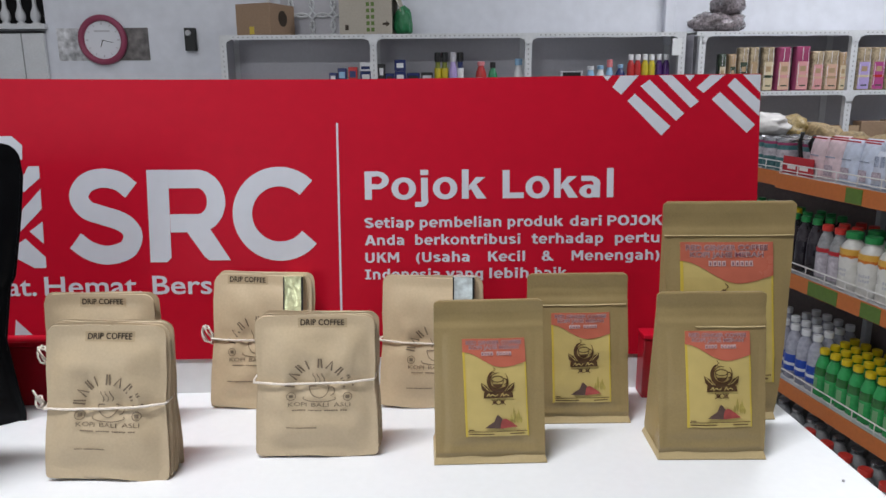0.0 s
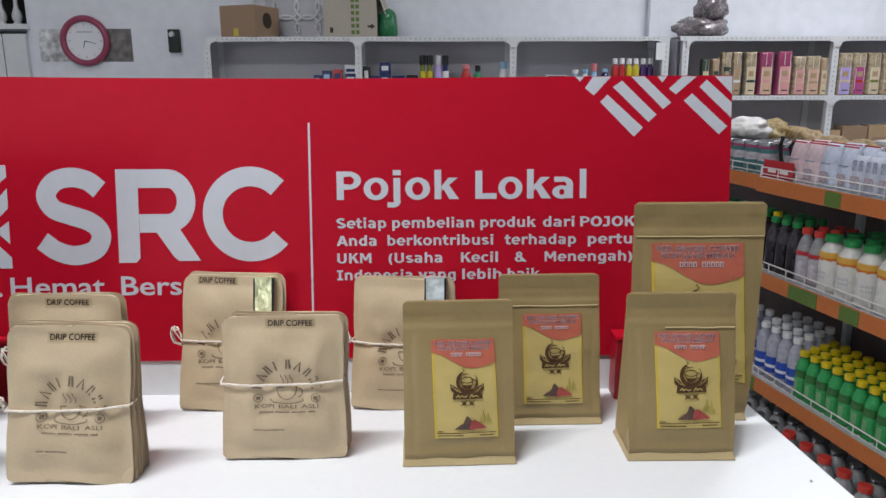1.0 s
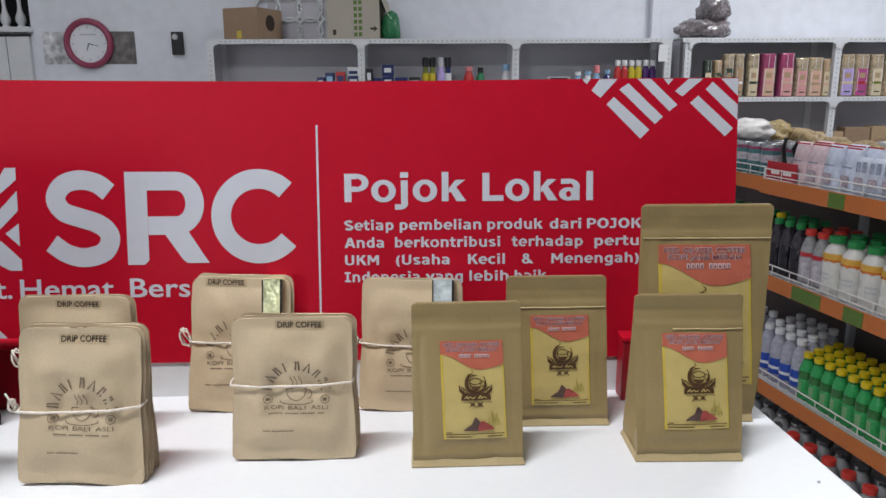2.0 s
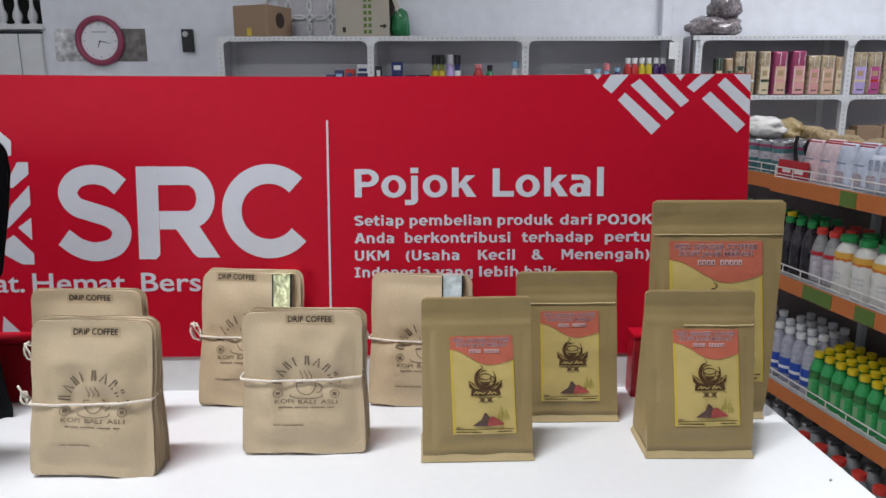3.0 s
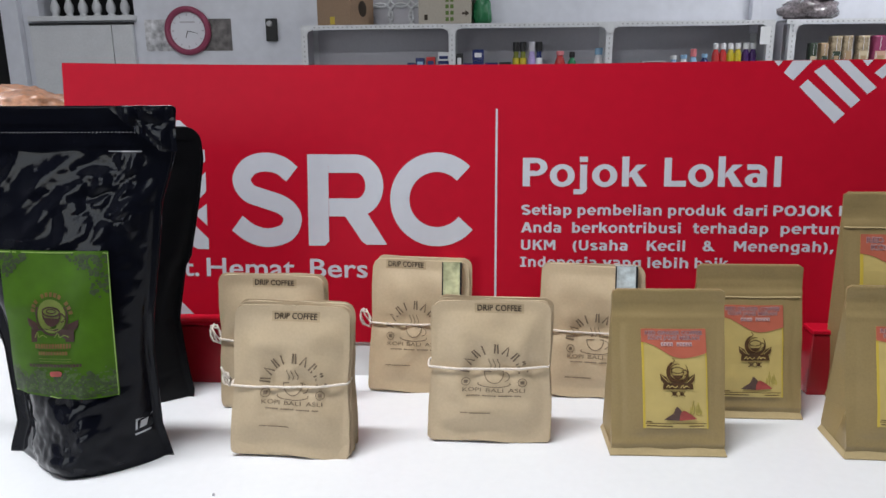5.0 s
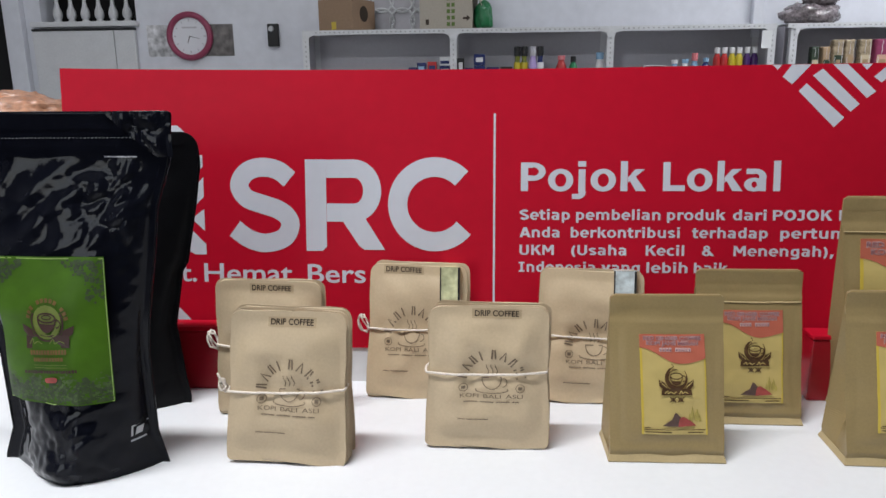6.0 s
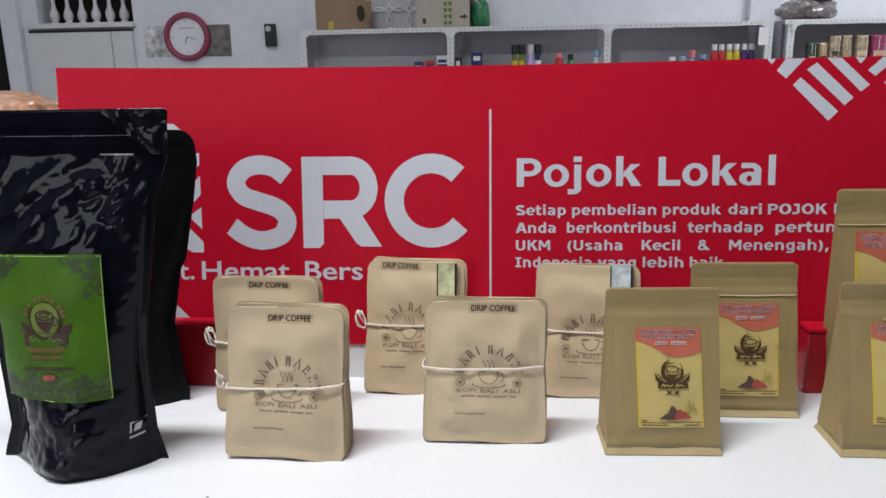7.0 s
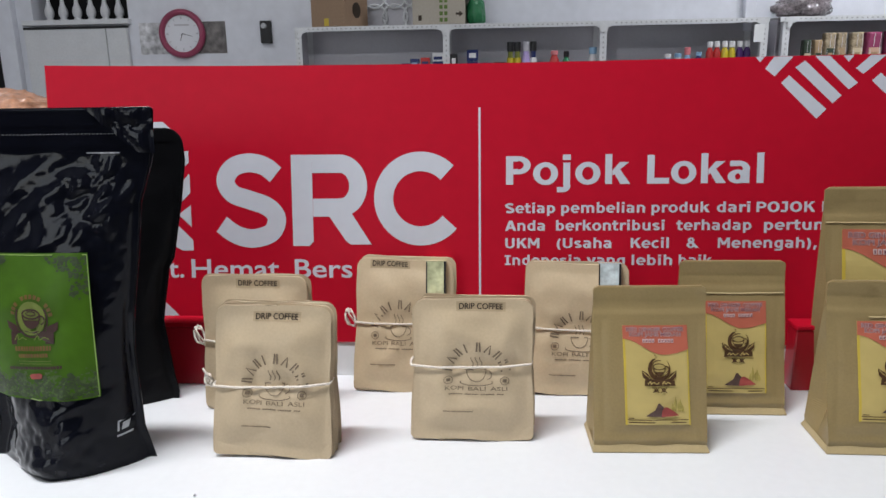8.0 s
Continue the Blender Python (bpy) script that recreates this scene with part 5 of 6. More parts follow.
rnd = random.Random(21)
Z2 = 1.036
YR = 4.40
NAVY = plastic("navy_plastic", (0.02, 0.03, 0.12))
RED2 = plastic("red_plastic", (0.45, 0.03, 0.03))
WHT = plastic("white_plastic", (0.68, 0.68, 0.70))
SKYB = plastic("light_blue_plastic", (0.25, 0.42, 0.60))
PINK = plastic("pink_plastic", (0.65, 0.20, 0.22))
VIOLET = plastic("violet_liquid", (0.06, 0.02, 0.12))
LILAC = plastic("lilac_plastic", (0.42, 0.33, 0.62))
OLV = plastic("olive_liquid", (0.16, 0.18, 0.03))
YEL = plastic("yellow_liquid", (0.50, 0.40, 0.03))
GRN = plastic("green_liquid", (0.02, 0.20, 0.08))
for x, w, h, bmt, sm in ((-0.388, .042, .118, NAVY, WHT), (-0.338, .048, .142, NAVY, SKYB), (-0.279, .050, .147, RED2, NAVY), (-0.208, .058, .125, NAVY, WHT), (-0.121, .037, .164, BLACK, WHT),
                         (-0.076, .046, .112, NAVY, BLACK), (0.055, .070, .114, NAVY, BLACK), (0.130, .065, .116, BLACK, PANEL)):
    pack(pose(x, YR, Z2), w, 0.06, h, bmt, ((0.62, 0.86, sm, 0.008), (0.36, 0.44, PANEL, 0.010), (0.15, 0.24, PANEL, 0.012)), "dark blue small carton with a pale printed band", "carton", "small cartons on the rack")
for k in range(3):
    pack(pose(-0.018, YR, Z2 + 0.062 * k), 0.062, 0.06, 0.060, NAVY, ((0.3, 0.7, WHT, 0.012),), "navy tin stacked with others on the rack", "tin", "stacked tins", name="tin")
pack(pose(-0.208, YR, Z2 + 0.1255), 0.060, 0.06, 0.047, WHT, ((0.2, 0.55, NAVY, 0.006),), "pale carton lying on small blue cartons", "carton")
for x, b, c, l in ((0.19, OLV, BLACK, YEL), (0.228, OLV, BLACK, YEL), (0.275, LILAC, PANEL, None), (0.315, NAVY, BLACK, WHT)):
    bottle(pose(x, YR, Z2), 0.0185 if b is not LILAC else 0.0235, 0.222, 0.014, 0.05, b, c, l, (0.35, 0.62), "slim toiletry bottle with a dark cap", "bottle", "toiletry bottles")
bottle(pose(0.43, YR, Z2), 0.03, 0.172, 0.016, 0.022, RED2, PINK, WHT, (0.3, 0.5), "red toiletry bottle with a pink cap")
bottle(pose(0.495, YR, Z2), 0.026, 0.168, 0.012, 0.03, GRN, BLACK, None, label="green bottle with a dark cap")
bottle(pose(0.638, YR, Z2), 0.027, 0.186, 0.016, 0.035, WHT, SKYB, None, label="white plastic bottle with a pale cap")
bottle(pose(1.04, YR, Z2), 0.024, 0.142, 0.014, 0.02, SKYB, WHT, WHT, label="light blue bottle with a white cap")
bottle(pose(1.095, YR, Z2), 0.024, 0.145, 0.014, 0.02, WHT, SKYB, SKYB, label="white bottle with a blue label")
bottle(pose(1.145, YR, Z2), 0.022, 0.176, 0.013, 0.04, SKYB, PINK, None, label="blue bottle with a pink cap")
bottle(pose(1.205, YR, Z2), 0.028, 0.15, 0.012, 0.02, NAVY, SKYB, None, label="squat dark blue bottle")
pack(pose(0.93, YR, Z2), 0.12, 0.06, 0.115, PANEL, ((0.7, 0.95, BLACK, 0.01),), "grey packet lying on the rack")
for x, c in ((1.262, RED2), (1.300, RED2), (1.340, YEL), (1.378, YEL), (1.420, VIOLET), (1.458, VIOLET)):
    bottle(pose(x, YR, Z2), 0.0200, 0.203, 0.0115, 0.030, c, WHT, None, label="small juice bottle with a white cap", group="juice bottles on the rack", n=12, shoulder=0.80)

# boxed bottles on the second rack
GOLD = mat("gold_glint_film", (0.36, 0.285, 0.19), 0.12, var=0.7, scale=50, fine=140, bump=0.7, bscale=40, coat=0.6)
MAGENTA = plastic("magenta_card", (0.30, 0.055, 0.13), 0.2)
ROSE = plastic("rose_card", (0.62, 0.30, 0.30), 0.2)
PEACH = plastic("peach_card", (0.60, 0.38, 0.28), 0.2)
TAN = plastic("tan_card", (0.40, 0.28, 0.17), 0.25)
DKG = plastic("dark_green_card", (0.05, 0.07, 0.05), 0.2)
MAG2 = plastic("bright_magenta_liquid", (0.40, 0.07, 0.22), 0.2)
PALE = plastic("pale_cream_card", (0.60, 0.50, 0.34), 0.2)
BOXES = [
    (1.765, 0.040, 0.20, DKG, PALE, PALE), (1.820, 0.040, 0.20, TAN, DKG, WHT), (1.880, 0.055, 0.235, GOLD, DKG, PALE), (1.940, 0.050, 0.235, GOLD, TAN, WHT), (2.020, 0.062, 0.235, GOLD, PALE, DKG),
    (2.105, 0.078, 0.235, MAGENTA, PEACH, ROSE), (2.208, 0.080, 0.238, MAGENTA, ROSE, PEACH), (2.295, 0.066, 0.212, GOLD, ROSE, PEACH), (2.372, 0.080, 0.214, GOLD, PEACH, TAN), (2.435, 0.04, 0.205, TAN, PALE, PEACH),
    (2.555, 0.075, 0.23, GOLD, LILAC, PALE), (2.635, 0.075, 0.23, GOLD, MAG2, RED2), (2.720, 0.070, 0.23, GOLD, PALE, OLV), (2.80, 0.066, 0.23, GOLD, TAN, PALE), (2.875, 0.066, 0.23, GOLD, LILAC, PALE), (2.95, 0.07, 0.23, GOLD, ROSE, PALE)]


def wrapped(m, w, h, top, low, mid, seed):
    """A boxed bottle in crinkled film: puckered body, curved label and a paler panel."""
    th = thing("boxed_bottle", m, "tall boxed toiletry in shiny clear film", "boxed bottle", "boxed bottles on the rack")
    bm = bmesh.new()
    rings = []
    for k in range(19):
        f = k / 18
        ring = []
        for i in range(24):
            a = 2 * math.pi * i / 24
            c, s = math.cos(a), math.sin(a)
            q = 1 + 0.16 * noise.noise(Vector((c * 2.2 + seed, s * 2.2, f * 9))) * (0.5 + f) - 0.06 * (1 if f > 0.97 else 0)
            ring.append(bm.verts.new((w / 2 * math.copysign(abs(c) ** 0.45, c) * min(q, 1.02), 0.03 * math.copysign(abs(s) ** 0.45, s) * q, h * f)))
        rings.append(ring)
    for a, b in zip(rings, rings[1:]):
        for i in range(24):
            bm.faces.new((a[i], a[(i + 1) % 24], b[(i + 1) % 24], b[i]))
    bm.faces.new(rings[0]), bm.faces.new(rings[-1])
    part("film_sleeve", bm, top, th, smooth=True)

    def bow(u, v, off):
        return (u, -0.0330 - 0.004 * (1 - (2 * u / w) ** 2) - off - 0.0015 * noise.noise(Vector((u * 80 + seed, v * 60, 0))), v)

    part("carton_face", patch(-w * 0.40, w * 0.40, 0.006, h * 0.66, bow, 0, 6, 8), low, th, smooth=True)
    part("print", patch(-w * 0.40, w * 0.40, h * 0.30, h * 0.36, bow, 0.0012, 4, 3), mid, th)
    part("print", patch(-w * 0.24, w * 0.18, h * 0.44, h * 0.56, bow, 0.0012, 4, 3), TAN, th)
    part("print", patch(-w * 0.20, w * 0.26, h * 0.10, h * 0.13, bow, 0.0012, 4, 1), DKG, th)
    # reflections on the film, painted as thin wavy white strips
    glint = bmesh.new()
    for a, z0, z1 in ((-0.34, 0.12, 0.62), (0.30, 0.30, 0.96), (-0.12, 0.68, 0.97)):
        band([(w * (a + 0.02 * math.sin(k * 1.7 + seed)), h * (z0 + (z1 - z0) * k / 7)) for k in range(8)], w * 0.035, bow, 0.0020, glint)
    part("film_fold", glint, WHT, th, "white strips painted as glints on the film")
    return th


for k, (x, w, h, top, low, mid) in enumerate(BOXES):
    wrapped(pose(x, YR, Z2, 0, 0, rnd.uniform(-4, 4)), w, h, top, low, mid, k * 3.3)
for k in range(9):
    pack(pose(1.72 + k * 0.155, YR + 0.02, 0.702, 0, 0, rnd.uniform(-6, 6)), 0.14, 0.10, rnd.uniform(0.12, 0.17), TAN if k % 3 else CARD, ((0.3, 0.6, CARD, 0.02),), "brown paper packet on a lower shelf", "packet", "brown packets")

# ---- gondola shelves by the aisle ----
YAW = 9.5
G0 = pose(1.362, 2.363, 0, 0, 0, YAW)
SH1, SH2, SH3, SH0 = 0.791, 0.477, 0.109, -0.130


def gondola(s0, s1, set_back, label):
    th = thing("gondola_shelf", G0, label, "shelving", "gondola shelves along the aisle")
    b = set_back
    for z, dep in ((SH1, 0.40), (SH2, 0.40), (SH3, 0.42), (SH0, 0.46)):
        f = b - (0.05 if z == SH0 else 0)
        s = part("shelf", box(f + 0.004, f + dep, s0, s1, z - 0.018, z, 0.001), STEEL, th)
        part("price_strip", box(f - 0.002, f + 0.004, s0, s1, z - (0.048 if z > 0 else 0.03), z + 0.001, 0.001), EDGE, s, "orange price strip")
        if z == SH0:
            continue
        for t0, t1 in {SH1: ((-0.08, -0.015), (0.62, 0.70)), SH2: ((-0.03, 0.10), (-0.20, -0.125), (0.5, 0.6)), SH3: ((0.225, 0.29), (-0.62, -0.5))}[z]:
            if s0 < t0 and t1 < s1:
                part("price_tag", box(f - 0.0035, f - 0.002, t0, t1, z - 0.046, z - 0.002), TAG, s, "green price tag")
        bm = tube([(f + 0.006, s0 + 0.01, z + 0.034), (f + 0.006, s1 - 0.01, z + 0.034)], 0.0022, 6)
        tube([(f + 0.006, s0 + 0.01, z + 0.012), (f + 0.006, s1 - 0.01, z + 0.012)], 0.0018, 6, bm=bm)
        part("wire_rail", bm, WIRE, s, "white wire rail")
        k = s0 + 0.012
        while k < s1:
            part("wire_post", tube([(f + 0.006, k, z), (f + 0.006, k, z + 0.034)], 0.0018, 5), WIRE, s)
            k += 0.088
    for k in (s0 + 0.01, s1 - 0.01):
        part("upright", box(b + 0.40, b + 0.44, k - 0.01, k + 0.01, FL, 0.83, 0.002), STEEL, th)
    part("back_panel", box(b + 0.425, b + 0.430, s0 + 0.02, s1 - 0.02, FL, 0.81), DARKP, th, "dark back panel")
    part("plinth", box(b - 0.03, b + 0.40, s0, s1, FL, SH0 - 0.019), BLACK, th)
    return th


gondola(-0.85, 0.315, 0.0, "white gondola shelf with orange price strips, full of drinks")
gondola(0.33, 1.50, 0.03, "white gondola shelf with orange price strips and tins")
SIL = mat("tin_lid_metal", (0.62, 0.62, 0.64), 0.25, metal=1.0, var=0.1)
TEAL = plastic("teal_print", (0.06, 0.16, 0.17), 0.3)
CREAMW = plastic("milky_white_plastic", (0.66, 0.64, 0.60), 0.28)
ORNG = plastic("orange_label_plastic", (0.66, 0.36, 0.06), 0.3)
COLA = liquid("dark_cola", (0.012, 0.008, 0.014))
GREENC = plastic("green_cap", (0.02, 0.22, 0.06), 0.35)
REDC = plastic("red_cap", (0.55, 0.04, 0.03), 0.35)
YELC = plastic("yellow_cap", (0.66, 0.48, 0.01), 0.35)
BLUEL = plastic("blue_label", (0.015, 0.06, 0.36), 0.3)
WATER = mat("clear_pale_bottle", (0.46, 0.46, 0.54), 0.10, var=0.2, scale=40, coat=0.5, trans=0.25, ior=1.3)
LIME = mat("green_bottle", (0.045, 0.40, 0.115), 0.10, var=0.25, scale=30, coat=0.5, trans=0.2, ior=1.3)
LIMED = mat("dark_green_shoulder", (0.016, 0.125, 0.022), 0.08, var=0.3, scale=40, coat=0.6)
CLEARB = mat("clear_bottle", (0.42, 0.42, 0.43), 0.07, var=0.3, scale=40, coat=0.7, trans=0.35, ior=1.3)
LABELP = mat("pale_lilac_label", (0.42, 0.38, 0.42), 0.25, var=0.35, scale=60)
REDSIGN = plastic("red_sign", (0.45, 0.02, 0.03), 0.4)
PINKP = mat("pink_white_pouch", (0.68, 0.52, 0.55), 0.3, var=0.25, scale=16, fine=60, coat=0.2)
BLUEP = mat("pale_blue_pouch", (0.58, 0.62, 0.74), 0.3, var=0.25, scale=18, fine=60, coat=0.2)


def g(x, s, z, r=0.0):
    return G0 @ pose(x, s, z + 0.001, 0, 0, r)


# tins and packets on the top shelf
tin = thing("tin_can", g(0.075, 0.375, SH1), "food tin with a silver lid and teal label", "tin", "food tins")
part("body", lathe([(0, 0), (0.034, 0), (0.034, 0.102), (0, 0.102)], 18), TEAL, tin)
part("lid", lathe([(0.034, 0.096), (0.0355, 0.098), (0.0355, 0.106), (0.032, 0.106), (0.031, 0.102), (0, 0.102)], 18), SIL, tin)
part("label_band", lathe([(0.0342, 0.045), (0.0346, 0.046), (0.0346, 0.070), (0.0342, 0.071)], 18), LABELP, tin)
part("label_stripe", lathe([(0.0342, 0.086), (0.0346, 0.087), (0.0346, 0.094), (0.0342, 0.095)], 18), MAGENTA, tin)
row(tin, [g(0.075 + 0.075 * j, 0.375 + 0.074 * i, SH1) for j in range(3) for i in range(7) if i or j])
row(tin, [g(0.105 + 0.075 * j, 0.285, SH1) for j in range(2)])
sign = thing("shelf_sign", g(-0.0, 0.225, SH1 + 0.003), "red sign card standing behind the shelf rail", "sign")
part("card", box(0.010, 0.012, -0.075, 0.075, 0, 0.056), REDSIGN, sign)
for k in (-0.05, 0.01):
    part("print_bar", box(0.0088, 0.0098, k, k + 0.04, 0.016, 0.028), WHITEINK, sign)


def pouch_pack(m, w, h, d, material, prints, label, group):
    """A soft refill packet with a pinched top seam."""
    th = thing("refill_packet", m, label, "packet", group)
    bm = bmesh.new()
    rings = []
    for j in range(9):
        f = j / 8
        hd = d / 2 * math.sqrt(max(0, 1 - f ** 2.2)) + 0.001
        ring = []
        for i in range(16):
            a = 2 * math.pi * i / 16
            c, s = math.cos(a), math.sin(a)
            k = 1 + 0.05 * noise.noise(Vector((c * 3, s * 3, f * 5 + w * 90)))
            ring.append(bm.verts.new((hd * math.copysign(abs(c) ** 0.7, c) * k, w / 2 * math.copysign(abs(s) ** 0.6, s) * (1 - 0.04 * f) * k, h * f)))
        rings.append(ring)
    for a, b in zip(rings, rings[1:]):
        for i in range(16):
            bm.faces.new((a[i], a[(i + 1) % 16], b[(i + 1) % 16], b[i]))
    bm.faces.new(rings[0]), bm.faces.new(rings[-1])
    part("body", bm, material, th, smooth=True)
    for y0, y1, z0, z1, pm in prints:
        zz = (z0 + z1) / 2 / h
        x = -(d / 2 * math.sqrt(max(0, 1 - zz ** 2.2)) + 0.004)
        part("print", box(x, x + 0.001, y0 * w, y1 * w, z0, z1), pm, th)
    return th


SOFTP = mat("mottled_mauve_print", (0.44, 0.36, 0.41), 0.3, var=0.6, scale=120, fine=300)
SOFTB = mat("mottled_navy_print", (0.33, 0.36, 0.46), 0.3, var=0.6, scale=120, fine=300)
PR1 = ((-0.30, 0.28, 0.068, 0.072, SOFTB), (-0.26, 0.22, 0.014, 0.046, SOFTP), (-0.46, 0.46, 0.121, 0.125, REDSIGN))
for j in range(2):
    for i in range(4):
        pouch_pack(g(0.062 + 0.07 * j, 0.185 - 0.072 * i, SH1, rnd.uniform(-6, 6)), 0.074, 0.128 - 0.004 * (i % 2), 0.058, PINKP if i < 2 else BLUEP, PR1, "soft pink and white refill packet", "refill packets")
PR2 = ((-0.34, -0.06, 0.062, 0.092, SOFTB), (0.06, 0.34, 0.062, 0.092, SOFTB), (-0.30, 0.30, 0.026, 0.048, SOFTP), (-0.3, 0.25, 0.010, 0.015, SOFTB))
PALEW = mat("whitish_packet", (0.55, 0.57, 0.66), 0.3, var=0.2, scale=20, fine=60, coat=0.2)
for j in range(3):
    for i in range(8):
        pouch_pack(g(0.045 + 0.065 * j, -0.095 - 0.052 * i, SH1, rnd.uniform(-5, 5)), 0.051, 0.104 + 0.010 * j, 0.05, PALEW, PR2, "whitish printed refill packet standing in a row", "refill packets")
lump("film_pack", *(g(0.150, 0.62, SH1 + 0.107).translation), 0.080, 0.11, 0.044, CLEARFILM, "white goods in crumpled clear film on tins", "pack", 12, 0.22, 12)
STRAW = mat("yellow_straw_net", (0.27, 0.19, 0.07), 0.5, var=0.7, scale=60, fine=160, bump=0.8, bscale=60)
lump("net_bag", *(g(0.30, 0.72, SH1 + 0.06).translation), 0.085, 0.12, 0.062, STRAW, "yellowish netted bag behind white packs", "bag", 33, 0.25, 14)
lump("film_pack", *(g(0.20, -0.16, SH1 + 0.115).translation), 0.09, 0.17, 0.022, CLEARFILM, "clear film wrapped pack lying over packets", "pack", 17, 0.25, 14)
SACK = mat("tan_paper_sack", (0.29, 0.205, 0.105), 0.7, var=0.6, scale=40, fine=90, bump=0.4, bscale=40)
for k, (s, x, a, b, c) in enumerate(((0.60, 0.36, 0.07, 0.13, 0.085), (0.40, 0.34, 0.06, 0.10, 0.075), (0.24, 0.33, 0.06, 0.11, 0.070), (0.06, 0.33, 0.06, 0.11, 0.074), (-0.10, 0.34, 0.06, 0.10, 0.070), (-0.27, 0.34, 0.06, 0.11, 0.072))):
    lump("paper_sack", *(g(x, s, SH1).translation), a, b, c, SACK, "crumpled tan paper sack behind the packets", "sack", 40 + k, 0.22, 10)
for k, s in enumerate((0.268, 0.235)):
    st_ = thing("black_strap", g(0.05 + 0.02 * k, s, SH1), "black strap hanging among the packets", "strap", "black straps")
    part("band", tube([(0, 0, 0.0), (0.004, 0.004, 0.05), (-0.002, 0.010 * (k + 1), 0.10), (0.0, 0.002, 0.135 - 0.01 * k)], 0.007, 8), BLACK, st_, smooth=True)

# bottles on the middle shelf
COLAB = mat("dark_cola_bottle", (0.050, 0.042, 0.050), 0.07, var=0.6, scale=50, coat=0.7, trans=0.2, ior=1.3)
cola = bottle(g(0.045, 0.257, SH2), 0.0255, 0.185, 0.0115, 0.018, COLAB, GREENC, COLA, (0.03, 0.56), "dark cola bottle with a green cap", "bottle", "cola bottles")
row(cola, [g(0.045 + 0.056 * j + rnd.uniform(-.004, .004), 0.257 - 0.0525 * i + 0.012 * j, SH2) for j in range(3) for i in range(3) if i or j])
row(cola, [g(0.08 + 0.060 * j, 0.36 + 0.056 * i, SH2) for j in range(2) for i in range(8)])
yc_ = bottle(g(0.085, 0.305, SH2), 0.0245, 0.192, 0.0115, 0.018, COLAB, YELC, COLA, (0.03, 0.56), "dark drink bottle with a yellow cap", "bottle", "cola bottles")
soda = bottle(g(0.045, 0.100, SH2), 0.026, 0.177, 0.0125, 0.019, CLEARB, REDC, LABELP, (0.08, 0.50), "clear soda bottle with a red cap and lilac label", "bottle", "soda bottles")
part("label_stripe", lathe([(0.0263, 0.092), (0.0268, 0.093), (0.0268, 0.104), (0.0263, 0.105)], 16), REDSIGN, soda)
row(soda, [g(0.045 + 0.058 * j, 0.100 - 0.055 * i, SH2) for j in range(3) for i in range(2) if i or j])
milk = bottle(g(0.048, -0.012, SH2), 0.0345, 0.177, 0.0185, 0.020, CREAMW, GREENC, ORNG, (0.60, 0.72), "white milk drink bottle with green cap and orange band", "bottle", "milk drink bottles", shoulder=0.76)
bmx = bmesh.new()
for k in range(32):
    a0, a1 = 2 * math.pi * k / 32, 2 * math.pi * (k + 1) / 32
    z0, z1 = 0.100 + 0.004 * abs(math.sin(a0 * 4)), 0.100 + 0.004 * abs(math.sin(a1 * 4))
    r_ = 0.0352
    bmx.faces.new([bmx.verts.new(p) for p in ((r_ * math.cos(a0), r_ * math.sin(a0), 0.110), (r_ * math.cos(a1), r_ * math.sin(a1), 0.110), (r_ * math.cos(a1), r_ * math.sin(a1), z1), (r_ * math.cos(a0), r_ * math.sin(a0), z0))])
part("scalloped_edge", bmx, plastic("orange_red_print", (0.58, 0.17, 0.03)), milk, "orange scalloped label edge")
for z0, n_ in ((0.060, 5), (0.046, 5)):
    bmx = bmesh.new()
    for k in range(n_):
        w0 = -0.0165 + 0.0066 * k
        patch(w0, w0 + 0.0045, z0, z0 + 0.0085 - 0.002 * (k % 2), lambda u, v, off: (-0.0351 * math.cos(u / 0.0351), 0.0351 * math.sin(u / 0.0351), v), 0, 2, 1, bm=bmx)
    part("print_bar", bmx, PANEL, milk, "row of grey print bars")
row(milk, [g(0.048 + 0.074 * j, -0.012 - 0.076 * i, SH2, 20 * i) for j in range(3) for i in range(7) if i or j])

# bottles on the lower shelves
wat = bottle(g(0.045, 0.254, SH3), 0.0262, 0.187, 0.0118, 0.019, WATER, WHT, BLUEL, (0.16, 0.46), "clear drink bottle with blue label and white cap", "bottle", "blue labelled bottles", shoulder=0.70)
part("print_bar", lathe([(0.0271, 0.048), (0.0274, 0.049), (0.0274, 0.057), (0.0271, 0.058)], 16), WHT, wat)
row(wat, [g(0.045 + 0.056 * j, 0.254 - 0.0555 * i + 0.022 * j, SH3, 35 * i) for j in range(4) for i in range(4) if i or j])
row(wat, [g(0.08 + 0.060 * j, 0.37 + 0.060 * i, SH3) for j in range(2) for i in range(6)])
lim = bottle(g(0.040, 0.045, SH3), 0.0235, 0.158, 0.0115, 0.017, LIME, YELC, None, (0.3, 0.5), "green drink bottle with a yellow cap", "bottle", "green drink bottles")
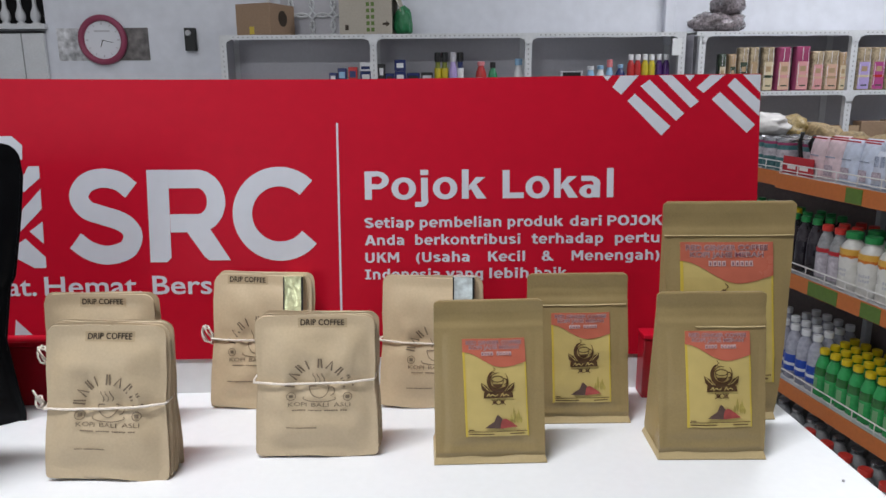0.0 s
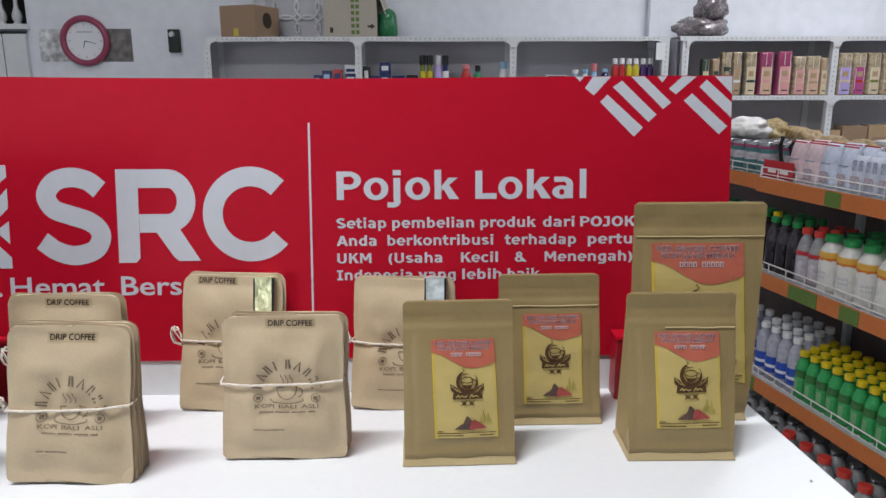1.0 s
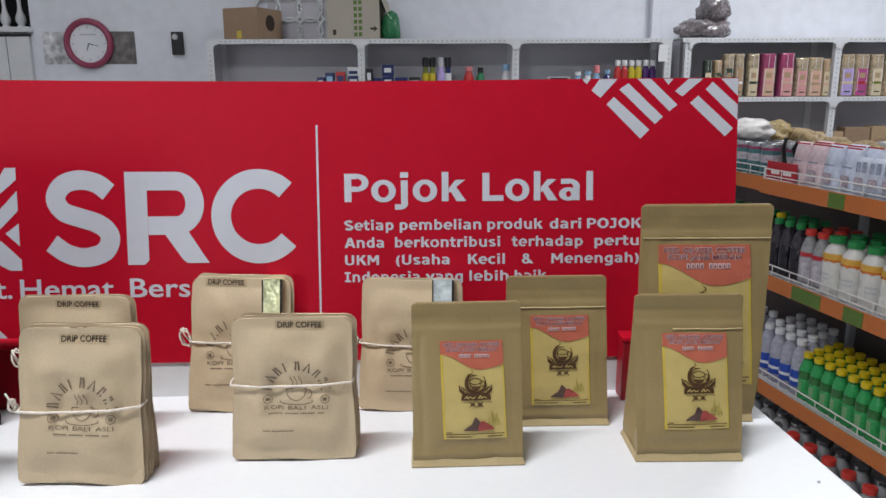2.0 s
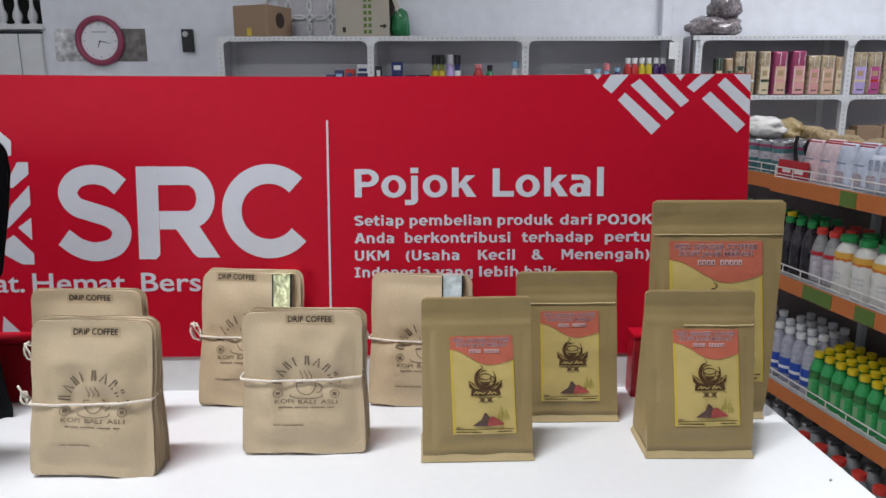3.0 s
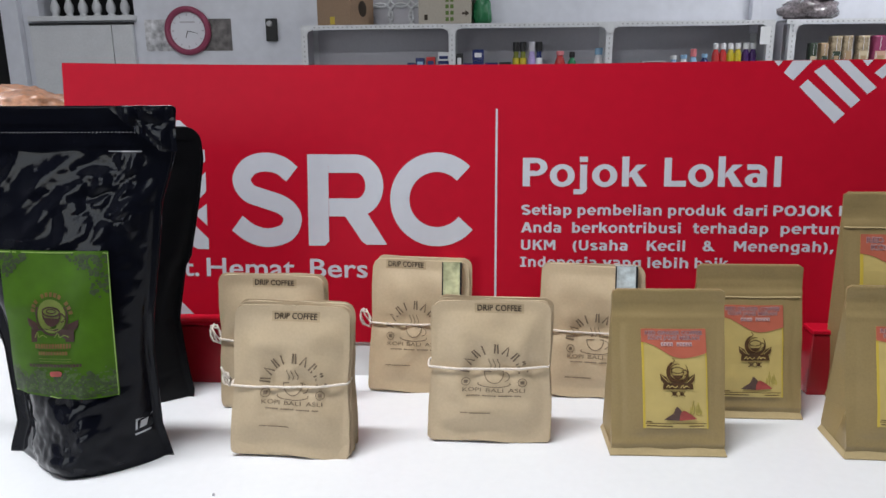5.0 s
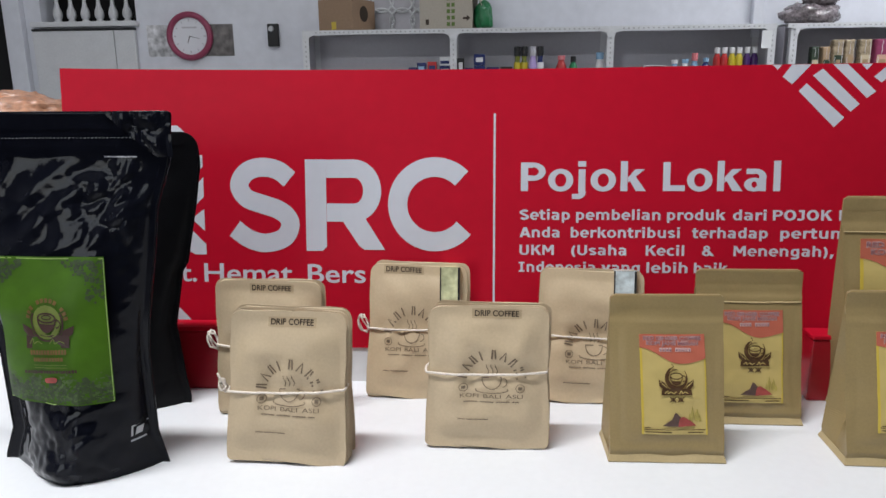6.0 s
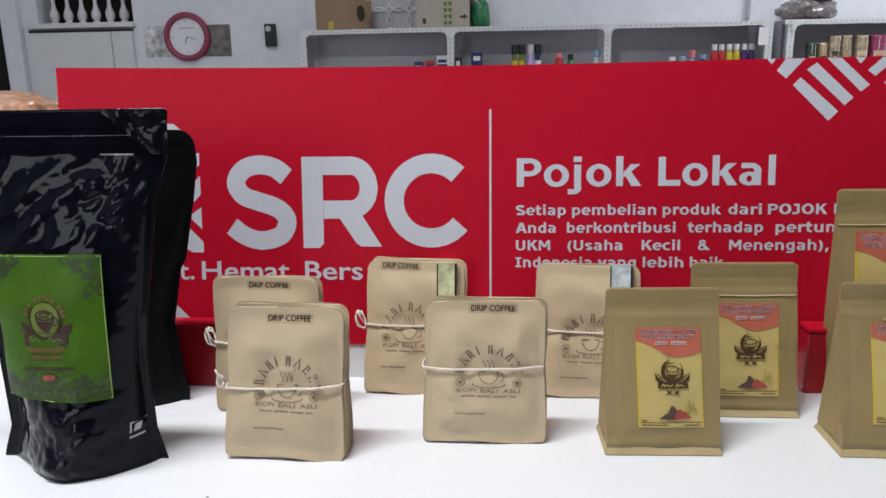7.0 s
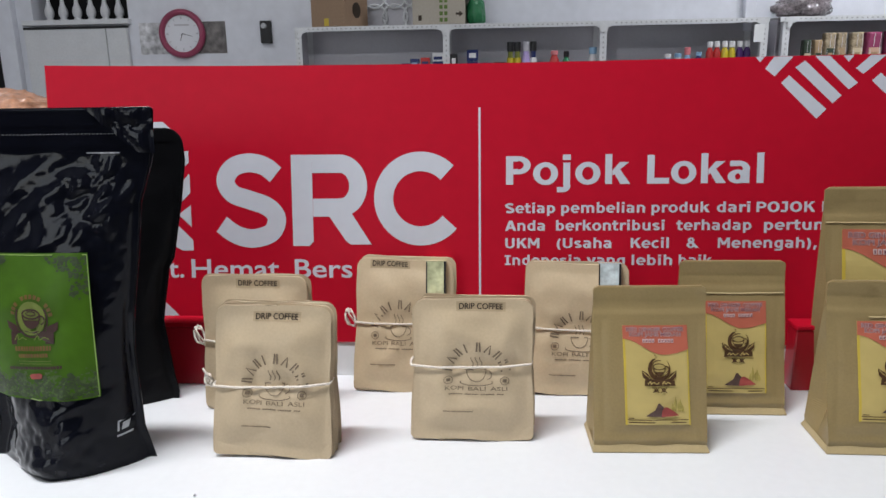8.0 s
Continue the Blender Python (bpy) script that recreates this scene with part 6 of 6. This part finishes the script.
part("shoulder", lathe([(0.0238, 0.072), (0.0240, 0.074), (0.0240, 0.086), (0.0226, 0.1005), (0.0160, 0.1215), (0.0122, 0.133), (0.0120, 0.139)], 16), LIMED, lim, "dark green filled shoulder", smooth=True)
part("label", patch(-0.008, 0.008, 0.028, 0.064, lambda u, v, off: (-0.0239 * math.cos(u / 0.0239), 0.0239 * math.sin(u / 0.0239), v), 0, 6, 1), plastic("pale_green_label", (0.16, 0.34, 0.16), 0.3), lim)
row(lim, [g(0.040 + 0.050 * j, 0.045 - 0.0485 * i + 0.018 * j, SH3, 9 * (i % 3)) for j in range(4) for i in range(11) if i or j])
bas = bottle(g(-0.02, 0.0, SH0), 0.032, 0.147, 0.0155, 0.018, CLEARB, REDC, COLA, (0.1, 0.5), "clear bottle with a red cap on the base shelf", "bottle", "base shelf bottles")
row(bas, [g(-0.02, 0.0 - 0.080 * i, SH0) for i in range(1, 7)])
bas2 = bottle(g(-0.02, 0.080, SH0), 0.032, 0.140, 0.0140, 0.012, CLEARB, SIL, None, (0.1, 0.6), "clear bottle with a silver cap on the base shelf", "bottle", "base shelf bottles")
row(bas2, [g(-0.02 + 0.072 * j, 0.080 + 0.075 * i, SH0) for j in range(3) for i in range(5) if i or j])
row(bas2, [g(0.050 + 0.072 * j, 0.035 - 0.080 * i, SH0) for j in range(2) for i in range(8)])

# ---- snack stand beyond the board ----
st = thing("display_stand", pose(-1.15, 1.75, 0), "plain white display stand holding snack bags", "stand")
part("top", box(-0.40, 0.47, -0.25, 0.25, 0.94, 0.965, 0.003), STEEL, st)
part("side", box(-0.40, -0.38, -0.25, 0.25, FL, 0.94), STEEL, st)
part("side", box(0.45, 0.47, -0.25, 0.25, FL, 0.94), STEEL, st)
part("back", box(-0.38, 0.45, 0.23, 0.25, FL, 0.94), STEEL, st)
sn = lump("snack_bag", -0.90, 1.66, 0.966, 0.17, 0.12, 0.060, SNACK, "clear bag of orange-brown crackers on a white stand", "snack bag", 4, 0.20, 26, 5)
sn2 = lump("snack_bag", -1.22, 1.68, 0.966, 0.15, 0.12, 0.060, SNACK, "clear bag of orange-brown crackers on a white stand", "snack bag", 14, 0.16, 12)
